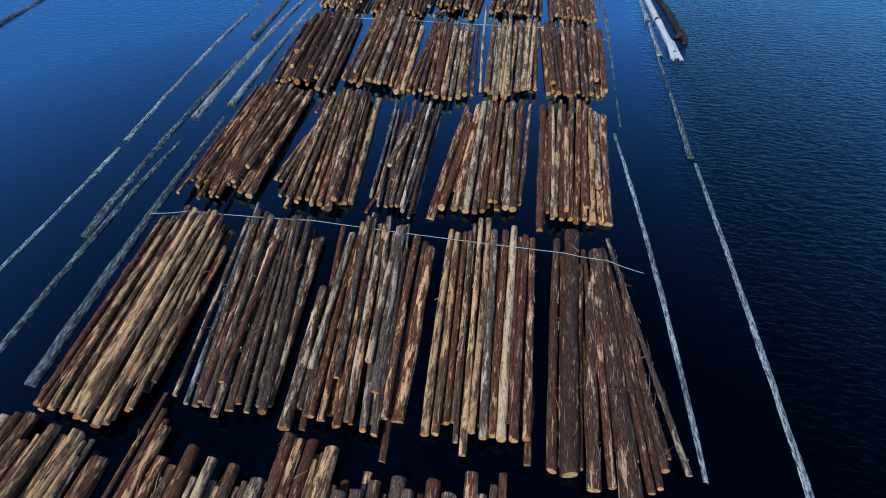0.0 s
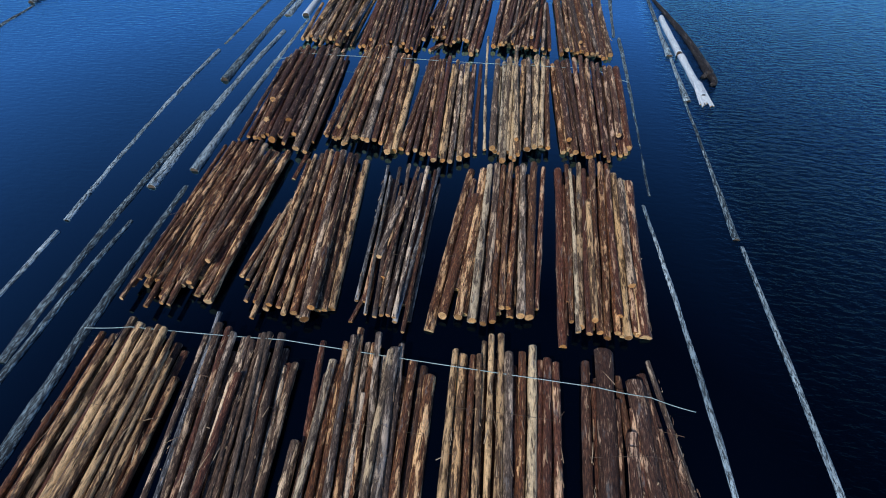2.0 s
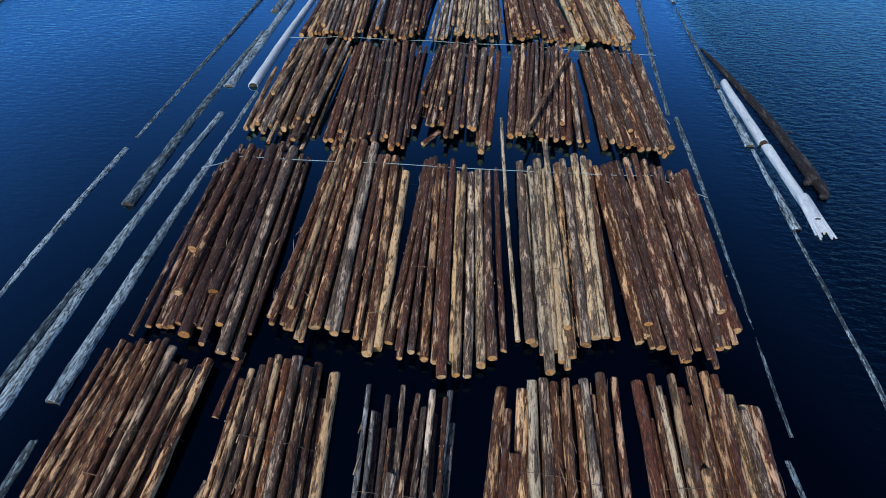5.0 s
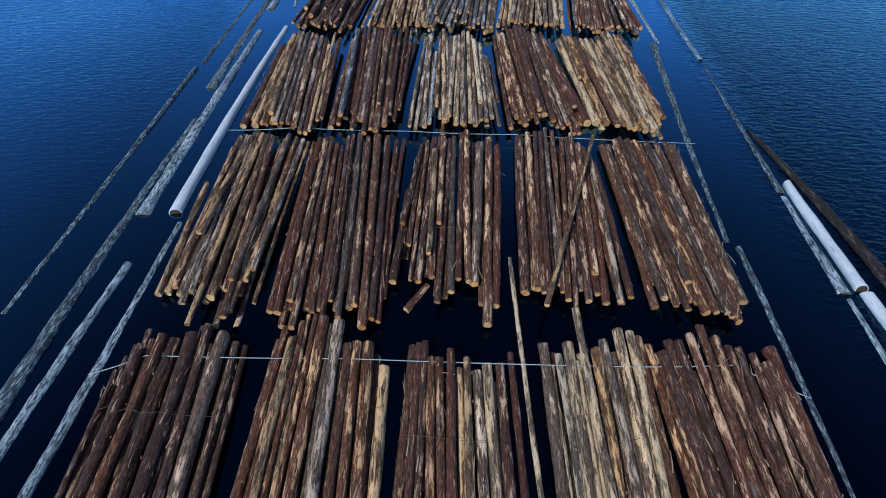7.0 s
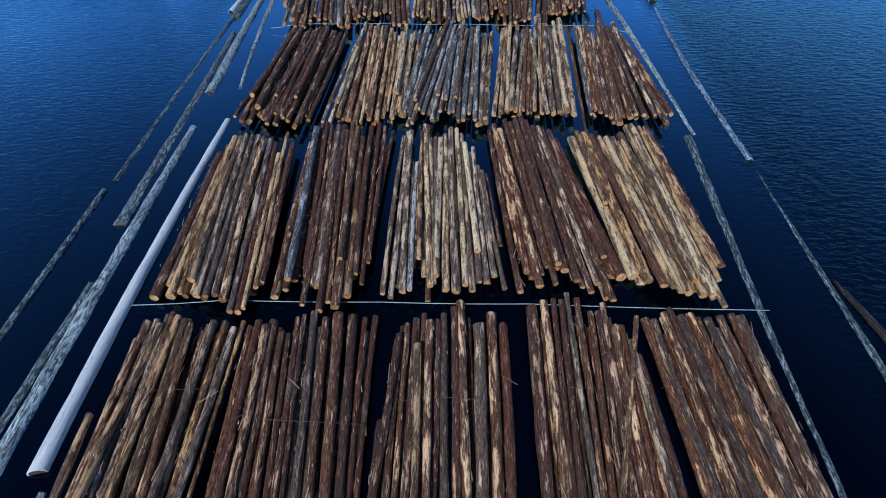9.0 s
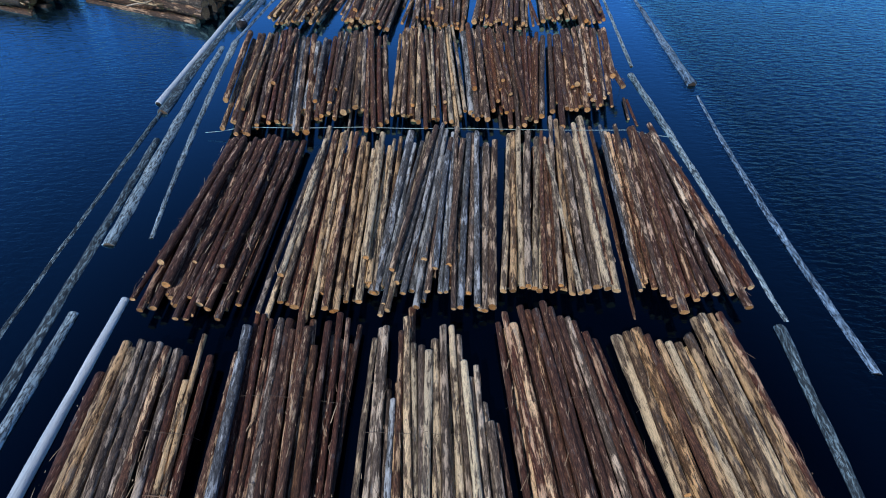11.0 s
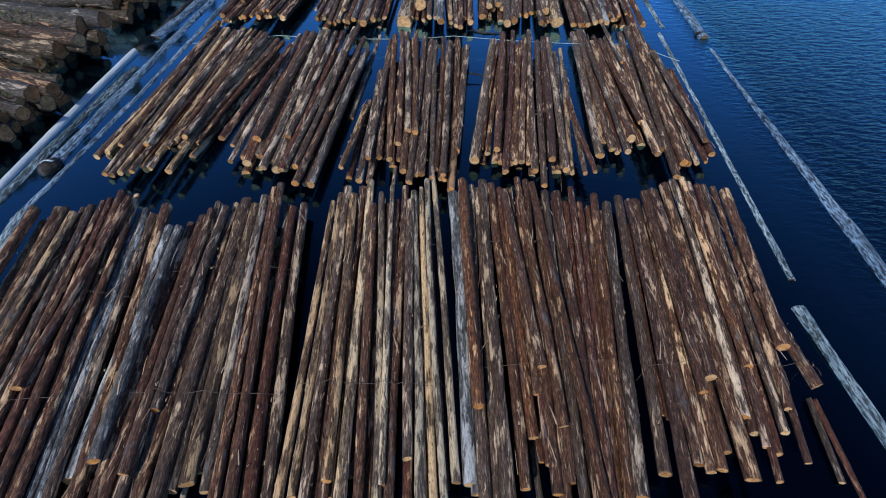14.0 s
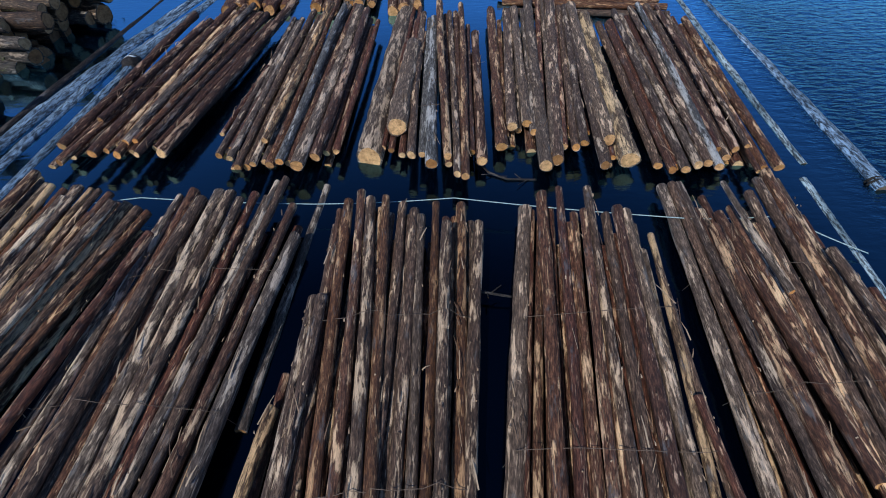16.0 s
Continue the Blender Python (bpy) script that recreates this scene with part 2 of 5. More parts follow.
def water_material():
    """Dark deep water; sky blue is put into its gloss colour, boosted towards grazing view."""
    m, nodes, links, shader = material("lake_water")
    shader.inputs["Base Color"].default_value = (0.0002, 0.0008, 0.0035, 1)
    shader.inputs["Roughness"].default_value = 0.6
    shader.inputs["Specular IOR Level"].default_value = 0.0
    gloss = nodes.new("ShaderNodeBsdfGlossy")
    gloss.inputs["Color"].default_value = (0.285, 0.67, 1.0, 1)
    gloss.inputs["Roughness"].default_value = 0.1
    fresnel = nodes.new("ShaderNodeFresnel")
    fresnel.inputs["IOR"].default_value = 1.333
    share = nodes.new("ShaderNodeMapRange")
    share.inputs["From Min"].default_value, share.inputs["From Max"].default_value = 0.0242, 0.185
    share.inputs["To Min"].default_value, share.inputs["To Max"].default_value = 0.016, 1.3
    links.new(fresnel.outputs[0], share.inputs["Value"])
    both = nodes.new("ShaderNodeMixShader")
    links.new(shader.outputs[0], both.inputs[1])
    links.new(gloss.outputs[0], both.inputs[2])
    links.new(both.outputs[0], nodes["Material Output"].inputs["Surface"])
    tc = nodes.new("ShaderNodeTexCoord")
    mp = nodes.new("ShaderNodeMapping")
    mp.inputs["Rotation"].default_value = (0, 0, radians(-14))
    mp.inputs["Scale"].default_value = (0.55, 1.5, 1.0)
    links.new(tc.outputs["Object"], mp.inputs["Vector"])
    waves = nodes.new("ShaderNodeTexNoise")
    waves.inputs["Scale"].default_value, waves.inputs["Detail"].default_value = 2.3, 3.0
    waves.inputs["Distortion"].default_value = 0.4
    links.new(mp.outputs[0], waves.inputs["Vector"])
    # open water ripples, sheltered water between the booms lies calm
    sep = nodes.new("ShaderNodeSeparateXYZ")
    links.new(tc.outputs["Object"], sep.inputs[0])
    def maths(op, a, b):
        n = nodes.new("ShaderNodeMath")
        n.operation = op
        for sock, v in zip(n.inputs, (a, b)):
            if isinstance(v, float):
                sock.default_value = v
            else:
                links.new(v, sock)
        return n.outputs[0]

    lee = nodes.new("ShaderNodeMapRange")
    lee.inputs["From Min"].default_value, lee.inputs["From Max"].default_value = 90.0, 104.0
    lee.inputs["To Min"].default_value, lee.inputs["To Max"].default_value = 0.0, 13.0
    links.new(sep.outputs["Y"], lee.inputs["Value"])
    off_left = maths("SUBTRACT", maths("SUBTRACT", -4.2, sep.outputs["X"]), lee.outputs[0])
    off = maths("MAXIMUM", off_left, maths("ADD", sep.outputs["X"], 5.0))
    calm = nodes.new("ShaderNodeMapRange")
    calm.inputs["From Min"].default_value, calm.inputs["From Max"].default_value = 17.0, 20.5
    calm.inputs["To Min"].default_value, calm.inputs["To Max"].default_value = 0.12, 1.0
    links.new(off, calm.inputs["Value"])
    # the open water to the west lies in the lee at first and ripples further on
    fetch = nodes.new("ShaderNodeMapRange")
    fetch.inputs["From Min"].default_value, fetch.inputs["From Max"].default_value = 22.0, 62.0
    fetch.inputs["To Min"].default_value, fetch.inputs["To Max"].default_value = 0.24, 0.7
    links.new(sep.outputs["Y"], fetch.inputs["Value"])
    east = nodes.new("ShaderNodeMapRange")
    east.inputs["From Min"].default_value, east.inputs["From Max"].default_value = -4.0, 4.0
    east.inputs["To Max"].default_value = 1.55
    links.new(sep.outputs["X"], east.inputs["Value"])
    windy = maths("MAXIMUM", fetch.outputs[0], east.outputs[0])
    bump = nodes.new("ShaderNodeBump")
    bump.inputs["Distance"].default_value = 0.21
    rippled = maths("MULTIPLY", calm.outputs[0], windy)
    links.new(maths("MULTIPLY", rippled, 0.6), bump.inputs["Strength"])
    # smooth water mirrors more low sky; this also hand-dims the eastern reflection
    links.new(maths("MULTIPLY", share.outputs[0], maths("SUBTRACT", 1.35, maths("MULTIPLY", rippled, 0.5))), both.inputs[0])
    links.new(waves.outputs["Fac"], bump.inputs["Height"])
    links.new(bump.outputs[0], gloss.inputs["Normal"])
    return m


# ---- water ----
wm = bpy.data.meshes.new("water")
wm.from_pydata([(-2500, -2500, 0), (2500, -2500, 0), (2500, 2500, 0), (-2500, 2500, 0)], [], [(0, 1, 2, 3)])
wm.materials.append(water_material())
tagged(new("water", wm), "deep blue lake water, rippled outside the booms", "water", kind="structure")


# ---- builders ----
def log_mesh(length, r0, r1, skin, rng, sides=12, bow=0.03, knots=0.085, step=0.55, sag=0.0, cut=None):
    """A log along local y, from -length/2 (radius r0) to length/2 (radius r1), with a bark rim and a sawn far end; sag bends it sideways.
    Returns its mesh and that of its near sawn end."""
    rings = max(4, int(length / step)) + 1
    phase = rng.uniform(0, 6.28)
    lump = [rng.uniform(0, 6.28) for _ in range(4)]
    lean = [rng.uniform(-0.25, 0.25) for _ in range(2)]
    verts, faces, slots = [], [], []

    def ring(y, k, scale):
        f = y / length + 0.5
        r = (r0 + (r1 - r0) * f) * scale
        cx, cz = bow * length * 0.12 * math.sin(3.0 * f + phase), bow * length * 0.08 * math.sin(4.1 * f + 2 * phase)
        cx += sag * (1 - (2 * f - 1) ** 2)
        for s in range(sides):
            a = 2 * math.pi * s / sides
            w = 1 + knots * (math.sin(2 * a + lump[0] + 1.7 * y) * 0.5 + math.sin(3 * a + lump[1] - 0.9 * y) * 0.4)
            w += rng.uniform(-knots, knots) * 0.5
            tilt = lean[0] * r * math.cos(a + phase) if k == 0 else lean[1] * r * math.cos(a - phase) if k == 2 else 0
            verts.append((cx + r * w * math.cos(a), y + tilt, cz + r * w * math.sin(a)))

    half = length / 2
    ring(-half, 0, 0.86)
    ring(-half - 0.005, 0, 0.97)
    for i in range(rings):
        y = -half + 0.03 + (length - 0.06) * i / (rings - 1)
        ring(y, 0 if i == 0 else 2 if i == rings - 1 else 1, 1.0)
    ring(half + 0.005, 2, 0.97)
    ring(half, 2, 0.86)
    total = rings + 4
    for k in range(total - 1):
        for s in range(sides):
            a, b = k * sides + s, k * sides + (s + 1) % sides
            faces.append((a, b, b + sides, a + sides))
            slots.append(0)
    faces.append(tuple(range((total - 1) * sides, total * sides))[::-1])
    slots.append(1)
    me = bpy.data.meshes.new("log")
    me.from_pydata(verts, [], faces)
    me.materials.append(skin)
    me.materials.append(cut or CUT)
    me.polygons.foreach_set("material_index", slots)
    me.polygons.foreach_set("use_smooth", [s == 0 for s in slots])
    me.update()
    # the near end: an uneven saw cut, a little hollow towards the heart
    rim = [Vector(v) for v in verts[:sides]]
    heart = sum(rim, Vector()) / sides
    inner = [heart.lerp(v, 0.55) + Vector((0, rng.uniform(-0.004, 0.02), 0)) for v in rim]
    back = [v + Vector((0, 0.03, 0)) for v in rim]
    caps = [(s, (s + 1) % sides, sides + (s + 1) % sides, sides + s) for s in range(sides)]
    caps += [(sides + s, sides + (s + 1) % sides, 2 * sides) for s in range(sides)]
    caps += [(2 * sides + 1 + s, 2 * sides + 1 + (s + 1) % sides, (s + 1) % sides, s) for s in range(sides)]
    end = bpy.data.meshes.new("sawn_end")
    end.from_pydata(rim + inner + [heart + Vector((0, 0.012, 0))] + back, [], caps)
    end.materials.append(cut or CUT)
    end.update()
    return me, end


def between(p, q):
    """The pose of a log along local y whose ends lie at p (near) and q (far)."""
    p, q = Vector(p), Vector(q)
    along = (q - p).normalized()
    across = along.cross(Vector((0, 0, 1))).normalized()
    up = across.cross(along)
    m = Matrix((across, along, up)).transposed().to_4x4()
    m.translation = (p + q) / 2
    return m


def lay_log(name, p, q, r0, r1, skin, rng, parent=None, **more):
    """A log from p (near) to q (far), with its near sawn end as a part of its own."""
    body, cap = log_mesh((Vector(q) - Vector(p)).length, r0, r1, skin, rng, **more)
    ob = new(name, body)
    if parent:
        ob.parent = parent
    ob.matrix_basis = (parent.matrix_basis.inverted() if parent else Matrix()) @ between(p, q)
    end = new("broken_end" if name in ("broken_limb", "splinter", "limb", "twig", "split_trunk") else "sawn_end", cap)
    end.parent = ob
    return ob


def bent_log(name, points, radii, skin, rng, parent=None, sides=11):
    """A crooked tapering log through the points, with uneven skin and a closed, rounded end."""
    pts = [Vector(p) for p in points]
    fine, rad = [], []
    for i in range(len(pts) - 1):
        for k in range(3):
            fine.append(pts[i].lerp(pts[i + 1], k / 3))
            rad.append(radii[i] + (radii[i + 1] - radii[i]) * k / 3)
    fine.append(pts[-1])
    rad.append(radii[-1])
    smooth = [fine[0]] + [(a + b * 2 + c) / 4 for a, b, c in zip(fine, fine[1:], fine[2:])] + [fine[-1]]
    verts, faces = [], []
    for i, p in enumerate(smooth):
        d = (smooth[min(i + 1, len(smooth) - 1)] - smooth[max(i - 1, 0)]).normalized()
        side = d.cross(Vector((0.1, 0.2, 1))).normalized()
        up = side.cross(d)
        for s in range(sides):
            a = 2 * math.pi * s / sides
            w = rad[i] * rng.uniform(0.87, 1.13) * (0.7 if i in (0, len(smooth) - 1) else 1)
            verts.append(p + w * (math.cos(a) * side + math.sin(a) * up))
    for i in range(len(smooth) - 1):
        for s in range(sides):
            a, b = i * sides + s, i * sides + (s + 1) % sides
            faces.append((a, b, b + sides, a + sides))
    faces += [tuple(range(sides))[::-1], tuple(range((len(smooth) - 1) * sides, len(smooth) * sides))]
    me = bpy.data.meshes.new(name)
    me.from_pydata(verts, [], faces)
    me.materials.append(skin)
    me.polygons.foreach_set("use_smooth", [True] * len(faces))
    ob = new(name, me)
    if parent:
        ob.parent = parent
        ob.matrix_basis = parent.matrix_basis.inverted()
    return ob


def tube(name, points, radius, mat, parent=None, sides=5):
    """A thin round strand through the points."""
    pts = [Vector(p) for p in points]
    verts, faces = [], []
    for i, p in enumerate(pts):
        d = (pts[min(i + 1, len(pts) - 1)] - pts[max(i - 1, 0)]).normalized()
        side = d.cross(Vector((0.1, 0.2, 1))).normalized()
        up = side.cross(d)
        for s in range(sides):
            a = 2 * math.pi * s / sides
            verts.append(p + radius * (math.cos(a) * side + math.sin(a) * up))
    for i in range(len(pts) - 1):
        for s in range(sides):
            a, b = i * sides + s, i * sides + (s + 1) % sides
            faces.append((a, b, b + sides, a + sides))
    faces += [tuple(range(sides))[::-1], tuple(range((len(pts) - 1) * sides, len(pts) * sides))]
    me = bpy.data.meshes.new(name)
    me.from_pydata(verts, [], faces)
    me.materials.append(mat)
    me.polygons.foreach_set("use_smooth", [True] * len(faces))
    ob = new(name, me)
    if parent:
        ob.parent = parent
        ob.matrix_basis = parent.matrix_basis.inverted()
    return ob


def scraps(root, body, rng, n=210):
    """Torn bark strips and splinters lying on the logs of one bundle."""
    verts, faces = [], []
    for _ in range(n):
        s = rng.choice(body)
        k = rng.uniform(0.03, 0.97)
        side = rng.uniform(-0.75, 0.75)
        c = Vector((s[0] + (s[2] - s[0]) * k + side * s[4], s[1] + (s[3] - s[1]) * k, s[5] - s[4] + s[4] * math.cos(side) + 0.015))
        turn = rng.gauss(0, 0.18) if rng.random() < 0.95 else rng.uniform(-1.5, 1.5)
        d = Vector((math.sin(turn), math.cos(turn), rng.uniform(-0.06, 0.06))) * (rng.uniform(0.1, 0.42) if rng.random() < 0.4 else rng.uniform(0.02, 0.08))
        w = Vector((d.y, -d.x, 0)).normalized() * rng.uniform(0.006, 0.02)
        lift = Vector((0, 0, rng.uniform(0.01, 0.06)))
        m = len(verts)
        verts += [c - d - w, c - d + w, c + w + lift, c - w + lift, c + d + w * 0.4 + lift * 0.5, c + d - w * 0.4 + lift * 0.5]
        faces += [(m, m + 1, m + 2, m + 3), (m + 3, m + 2, m + 4, m + 5)]
    me = bpy.data.meshes.new("bark_litter")
    me.from_pydata(verts, [], faces)
    me.materials.append(SCRAP)
    ob = new("bark_litter", me)
    ob.parent = root
    ob.matrix_basis = root.matrix_basis.inverted()
    tagged(ob, "torn strips of bark", kind="stuff")


LOOK = {"b": "brown-barked", "k": "grey-brown barked", "r": "red-brown wet", "c": "rust-brown barked", "d": "dark brown wet", "g": "grey-barked", "u": "blue-grey barked", "y": "tan half-peeled",
        "p": "pale peeled", "o": "orange-brown peeled"}
TOP = {"": 0.62, "^": 1.0, "_": 0.2, "!": 1.35}      # height of a log's upper side over the water
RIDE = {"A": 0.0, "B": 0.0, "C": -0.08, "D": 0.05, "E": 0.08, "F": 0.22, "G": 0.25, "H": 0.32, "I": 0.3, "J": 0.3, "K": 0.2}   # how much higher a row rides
# sideways place and height of the flying camera, for fitting log ends to its view
EYE_X, EYE_UP = -3.0, 17.5


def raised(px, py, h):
    """A log end raised by h, slid along the camera's line of sight to fit its view."""
    return px + (EYE_X - px) * h / EYE_UP, py - 0.5 * h


def log_bundle(x, y, logs, row):
    """A floating bundle: logs given by far and near end from the bundle's middle, radius, tone and tier; others nestle between and under them."""
    rng = random.Random(f"{x}{y}")
    root = new("log_bundle")
    root.matrix_basis = pose(x, y, 0)
    count = {}
    spans = []
    wide = max(abs(s[0] + s[2]) / 2 for s in logs) + 0.2
    mids = sorted((s[0] + s[2]) / 2 for s in logs if s[5][1:] == "")
    for fx, fy, nx, ny, r, look_of in logs:
        tone, tier = look_of[0], look_of[1:]
        if tier == "":
            # a log is no thicker than its neighbours leave room for
            at = mids.index((fx + nx) / 2)
            room = [mids[i + 1] - mids[i] for i in (at - 1, at) if 0 <= i < len(mids) - 1]
            r = min(r, max(0.12, 0.22 * sum(room) / len(room) + 0.24 * min(room)))
        count[tone] = count.get(tone, 0) + 1
        thin = rng.uniform(0.80, 0.97)
        near_r, far_r = (r, r * thin) if rng.random() < 0.6 else (r * thin, r)
        u = (fx + nx) / 2 / wide
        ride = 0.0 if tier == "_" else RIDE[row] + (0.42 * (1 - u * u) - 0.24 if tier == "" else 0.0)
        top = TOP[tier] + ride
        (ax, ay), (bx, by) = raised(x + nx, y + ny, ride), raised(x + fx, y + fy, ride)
        lift = rng.uniform(-0.14, 0.08)
        zn, zf = top - near_r + lift + rng.uniform(-0.04, 0.04), top - far_r + lift + rng.uniform(-0.04, 0.04)
        lay_log("log", (ax, ay, zn), (bx, by, zf), near_r, far_r, BARK[tone], rng, root, bow=rng.uniform(0.02, 0.06), knots=rng.uniform(0.08, 0.13), step=0.45)
        spans.append((ax, ay, bx, by, r, top, tier, tone))
    body = [s for s in spans if s[6] != "_"]
    course = sorted((s for s in body if s[6] == "" and s[3] - s[1] > 6), key=lambda s: s[0] + s[2])
    # logs nestling in the grooves and gaps of the upper course
    slim = sum(s[4] for s in course) / len(course) < 0.14
    for a, b in () if slim else zip(course, course[1:]):
        gap = (b[0] + b[2] - a[0] - a[2]) / 2 - a[4] - b[4]
        if gap < 0.05:
            continue
        n = 1 if gap < 0.3 else 1 + min(2, round(gap / 0.34))
        for i in range(n):
            f = (i + 1) / (n + 1)
            k0, k1 = rng.random(), rng.random()
            ny_, fy_ = a[1] + (b[1] - a[1]) * k0 + rng.uniform(0.1, 0.8), a[3] + (b[3] - a[3]) * k1 - rng.uniform(0.1, 0.8)
            nx_ = a[0] + (b[0] - a[0]) * f + rng.uniform(-0.05, 0.05)
            fx_ = a[2] + (b[2] - a[2]) * f + rng.uniform(-0.05, 0.05)
            r = rng.uniform(0.13, 0.18)
            z = min(a[5], b[5]) - (rng.uniform(0.28, 0.4) if gap < 0.14 else rng.uniform(0.1, 0.24)) - r
            tone = rng.choice((a[7], b[7], a[7], b[7], "r"))
            lay_log("log", (nx_, ny_, z), (fx_, fy_, z + rng.uniform(-0.04, 0.04)), r, r * rng.uniform(0.85, 1.0), BARK[tone], rng, root, sides=9, step=0.9)
    # the course at the waterline, half sunk
    left, right = course[0], course[-1]
    near, far = sorted(s[1] for s in body)[len(body) // 2], sorted(s[3] for s in body)[len(body) // 2]
    n = 4 if slim else max(5, int(len(course) * 0.8))
    for i in range(n):
        f = (i + 0.5) / n

        def spot(v):
            xs = []
            for s in (left, right):
                k = (v - s[1]) / (s[3] - s[1])
                xs.append(s[0] + (s[2] - s[0]) * min(1.1, max(-0.1, k)))
            return xs[0] + (xs[1] - xs[0]) * (0.02 + 0.96 * f)
        a, b = near + rng.uniform(0.5, 1.9), far - rng.uniform(0.1, 1.2)
        r = rng.uniform(0.17, 0.24)
        z = rng.uniform(-0.08, 0.06)
        lay_log("log", (spot(a), a, z), (spot(b), b, z), r, r * 0.9, BARK[rng.choice("brrb")], rng, root, sides=8, step=1.6)
    # binding wires
    for v in (y + rng.uniform(1.6, 3.0), y - rng.uniform(1.6, 3.0)):
        pts = []
        for s in body:
            if s[1] + 0.3 < v < s[3] - 0.3:
                k = (v - s[1]) / (s[3] - s[1])
                pts.append((s[0] + (s[2] - s[0]) * k, v + 0.12 * math.sin(v * 7 + s[0] * 0.8), s[5] + 0.015, s[4]))
        pts.sort()
        if len(pts) > 3:
            a, b = pts[0], pts[-1]
            line = [(a[0] - a[3] - 0.02, v, -0.1)] + [p[:3] for p in pts] + [(b[0] + b[3] + 0.02, v, -0.1)]
            tube("binding_wire", line, 0.0095, WIRE, root, 4)
    scraps(root, body, rng)
    main = sorted(count, key=count.get)[::-1]
    text = f"floating bundle of {LOOK[main[0]]}"
    text += f" and {LOOK[main[1]]} logs, wired" if len(main) > 1 and count[main[1]] > 1 else " logs bound with wire"
    return tagged(root, text, "log bundle", "log bundles in the raft")


def boom_stick(fx, fy, nx, ny, r, sag, tone, z=0.02, butt=1.3, tip=0.7):
    rng = random.Random(f"{fx}{fy}")
    skin = BOOM[tone]
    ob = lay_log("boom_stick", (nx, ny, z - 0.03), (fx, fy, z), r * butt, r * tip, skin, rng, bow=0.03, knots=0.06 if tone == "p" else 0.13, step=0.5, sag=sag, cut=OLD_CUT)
    words = {"v": "blue-grey wet boom log, sky sheen in its colour, afloat beside the raft", "u": "weathered grey-white boom log, blue sheen in its colour, afloat beside the raft", "g": "dark wet boom log awash beside the raft",
             "p": "bleached white boom log afloat beside the raft", "b": "dark barked boom log afloat beside the raft"}[tone]
    return tagged(ob, words, "boom log", "boom logs along the raft")


# ---- boom logs: far end, near end, mean radius, sideways bend, tone ----
BOOMS_LEFT_INNER = [
    (-17.48, 18.7, -16.25, -2.3, 0.27, -0.09, "g"), (-18.11, 43.2, -17.69, 20.1, 0.26, -0.02, "u"), (-18.56, 66.1, -18.56, 43.8, 0.26, -0.20, "p"),
    (-20.75, 92.3, -18.85, 70.0, 0.25, -0.16, "u"), (-17.82, 118.1, -20.78, 91.8, 0.22, 0.22, "v"), (-15.1, 131.0, -18.1, 118.5, 0.30, -0.03, "v"),
]
BOOMS_LEFT_MIDDLE = [
    (-19.04, 15.4, -18.7, -4.0, 0.20, -0.2, "g"), (-20.22, 26.6, -19.63, 6.2, 0.24, -0.34, "g"), (-19.44, 40.3, -19.41, 18.2, 0.29, -0.39, "u"),
    (-20.93, 52.5, -20.72, 31.1, 0.30, -0.10, "g"), (-20.58, 65.3, -20.19, 43.6, 0.33, -0.08, "u"), (-21.96, 78.6, -21.2, 56.3, 0.30, 0.03, "g"),
    (-21.48, 91.3, -20.88, 69.5, 0.32, 0.0, "u"), (-20.93, 104.7, -22.59, 81.6, 0.33, -0.45, "g"), (-18.5, 118.8, -21.22, 95.4, 0.31, -0.15, "v"),
    (-16.9, 129.0, -21.05, 108.5, 0.34, -0.12, "v"), (-19.0, 129.0, -21.5, 107.0, 0.18, 0.05, "b"), (-16.5, 128.5, -18.15, 121.9, 0.20, 0.0, "v"),
]
BOOMS_LEFT_OUTER = [
    (-22.65, 14.0, -22.2, -7.0, 0.17, 0.05, "u"), (-23.4, 35.9, -22.76, 14.9, 0.19, -0.34, "u"), (-23.45, 59.1, -23.45, 37.1, 0.17, 0.0, "g"),
    (-22.88, 81.7, -23.03, 59.9, 0.17, -0.12, "g"), (-21.5, 106.6, -23.48, 82.8, 0.20, -0.15, "p"),
]
BOOMS_RIGHT_INNER = [
    (9.45, 20.8, 11.05, -2.0, 0.13, 0.16, "u"), (9.99, 42.9, 9.97, 21.7, 0.14, 0.07, "g"), (10.71, 64.6, 9.73, 43.2, 0.22, -0.12, "g"),
    (9.86, 87.0, 11.32, 64.9, 0.22, 0.07, "u"), (11.33, 108.8, 10.39, 88.3, 0.16, 0.08, "u"), (12.6, 128.0, 11.84, 109.7, 0.18, -0.2, "u"),
]
BOOMS_RIGHT_OUTER = [
    (14.29, 18.1, 14.6, -4.0, 0.17, 0.13, "u"), (13.93, 34.7, 13.99, 18.6, 0.17, 0.02, "g"), (13.94, 39.9, 14.1, 33.0, 0.21, 0.01, "u"),
    (13.83, 46.9, 13.89, 40.2, 0.24, -0.05, "u"), (13.78, 61.7, 13.78, 47.2, 0.15, -0.08, "g"), (13.94, 84.1, 13.76, 62.3, 0.19, -0.29, "v"),
    (13.93, 106.7, 14.03, 85.5, 0.28, 0.05, "v"), (13.9, 129.0, 13.97, 108.1, 0.27, 0.18, "v"),
]
BOOMS_FAR_LEFT = [(-45.6, 42.4, -44.6, 20.0, 0.30, 0.0, "g"), (-46.5, 58.0, -46.2, 42.9, 0.30, 0.0, "g")]
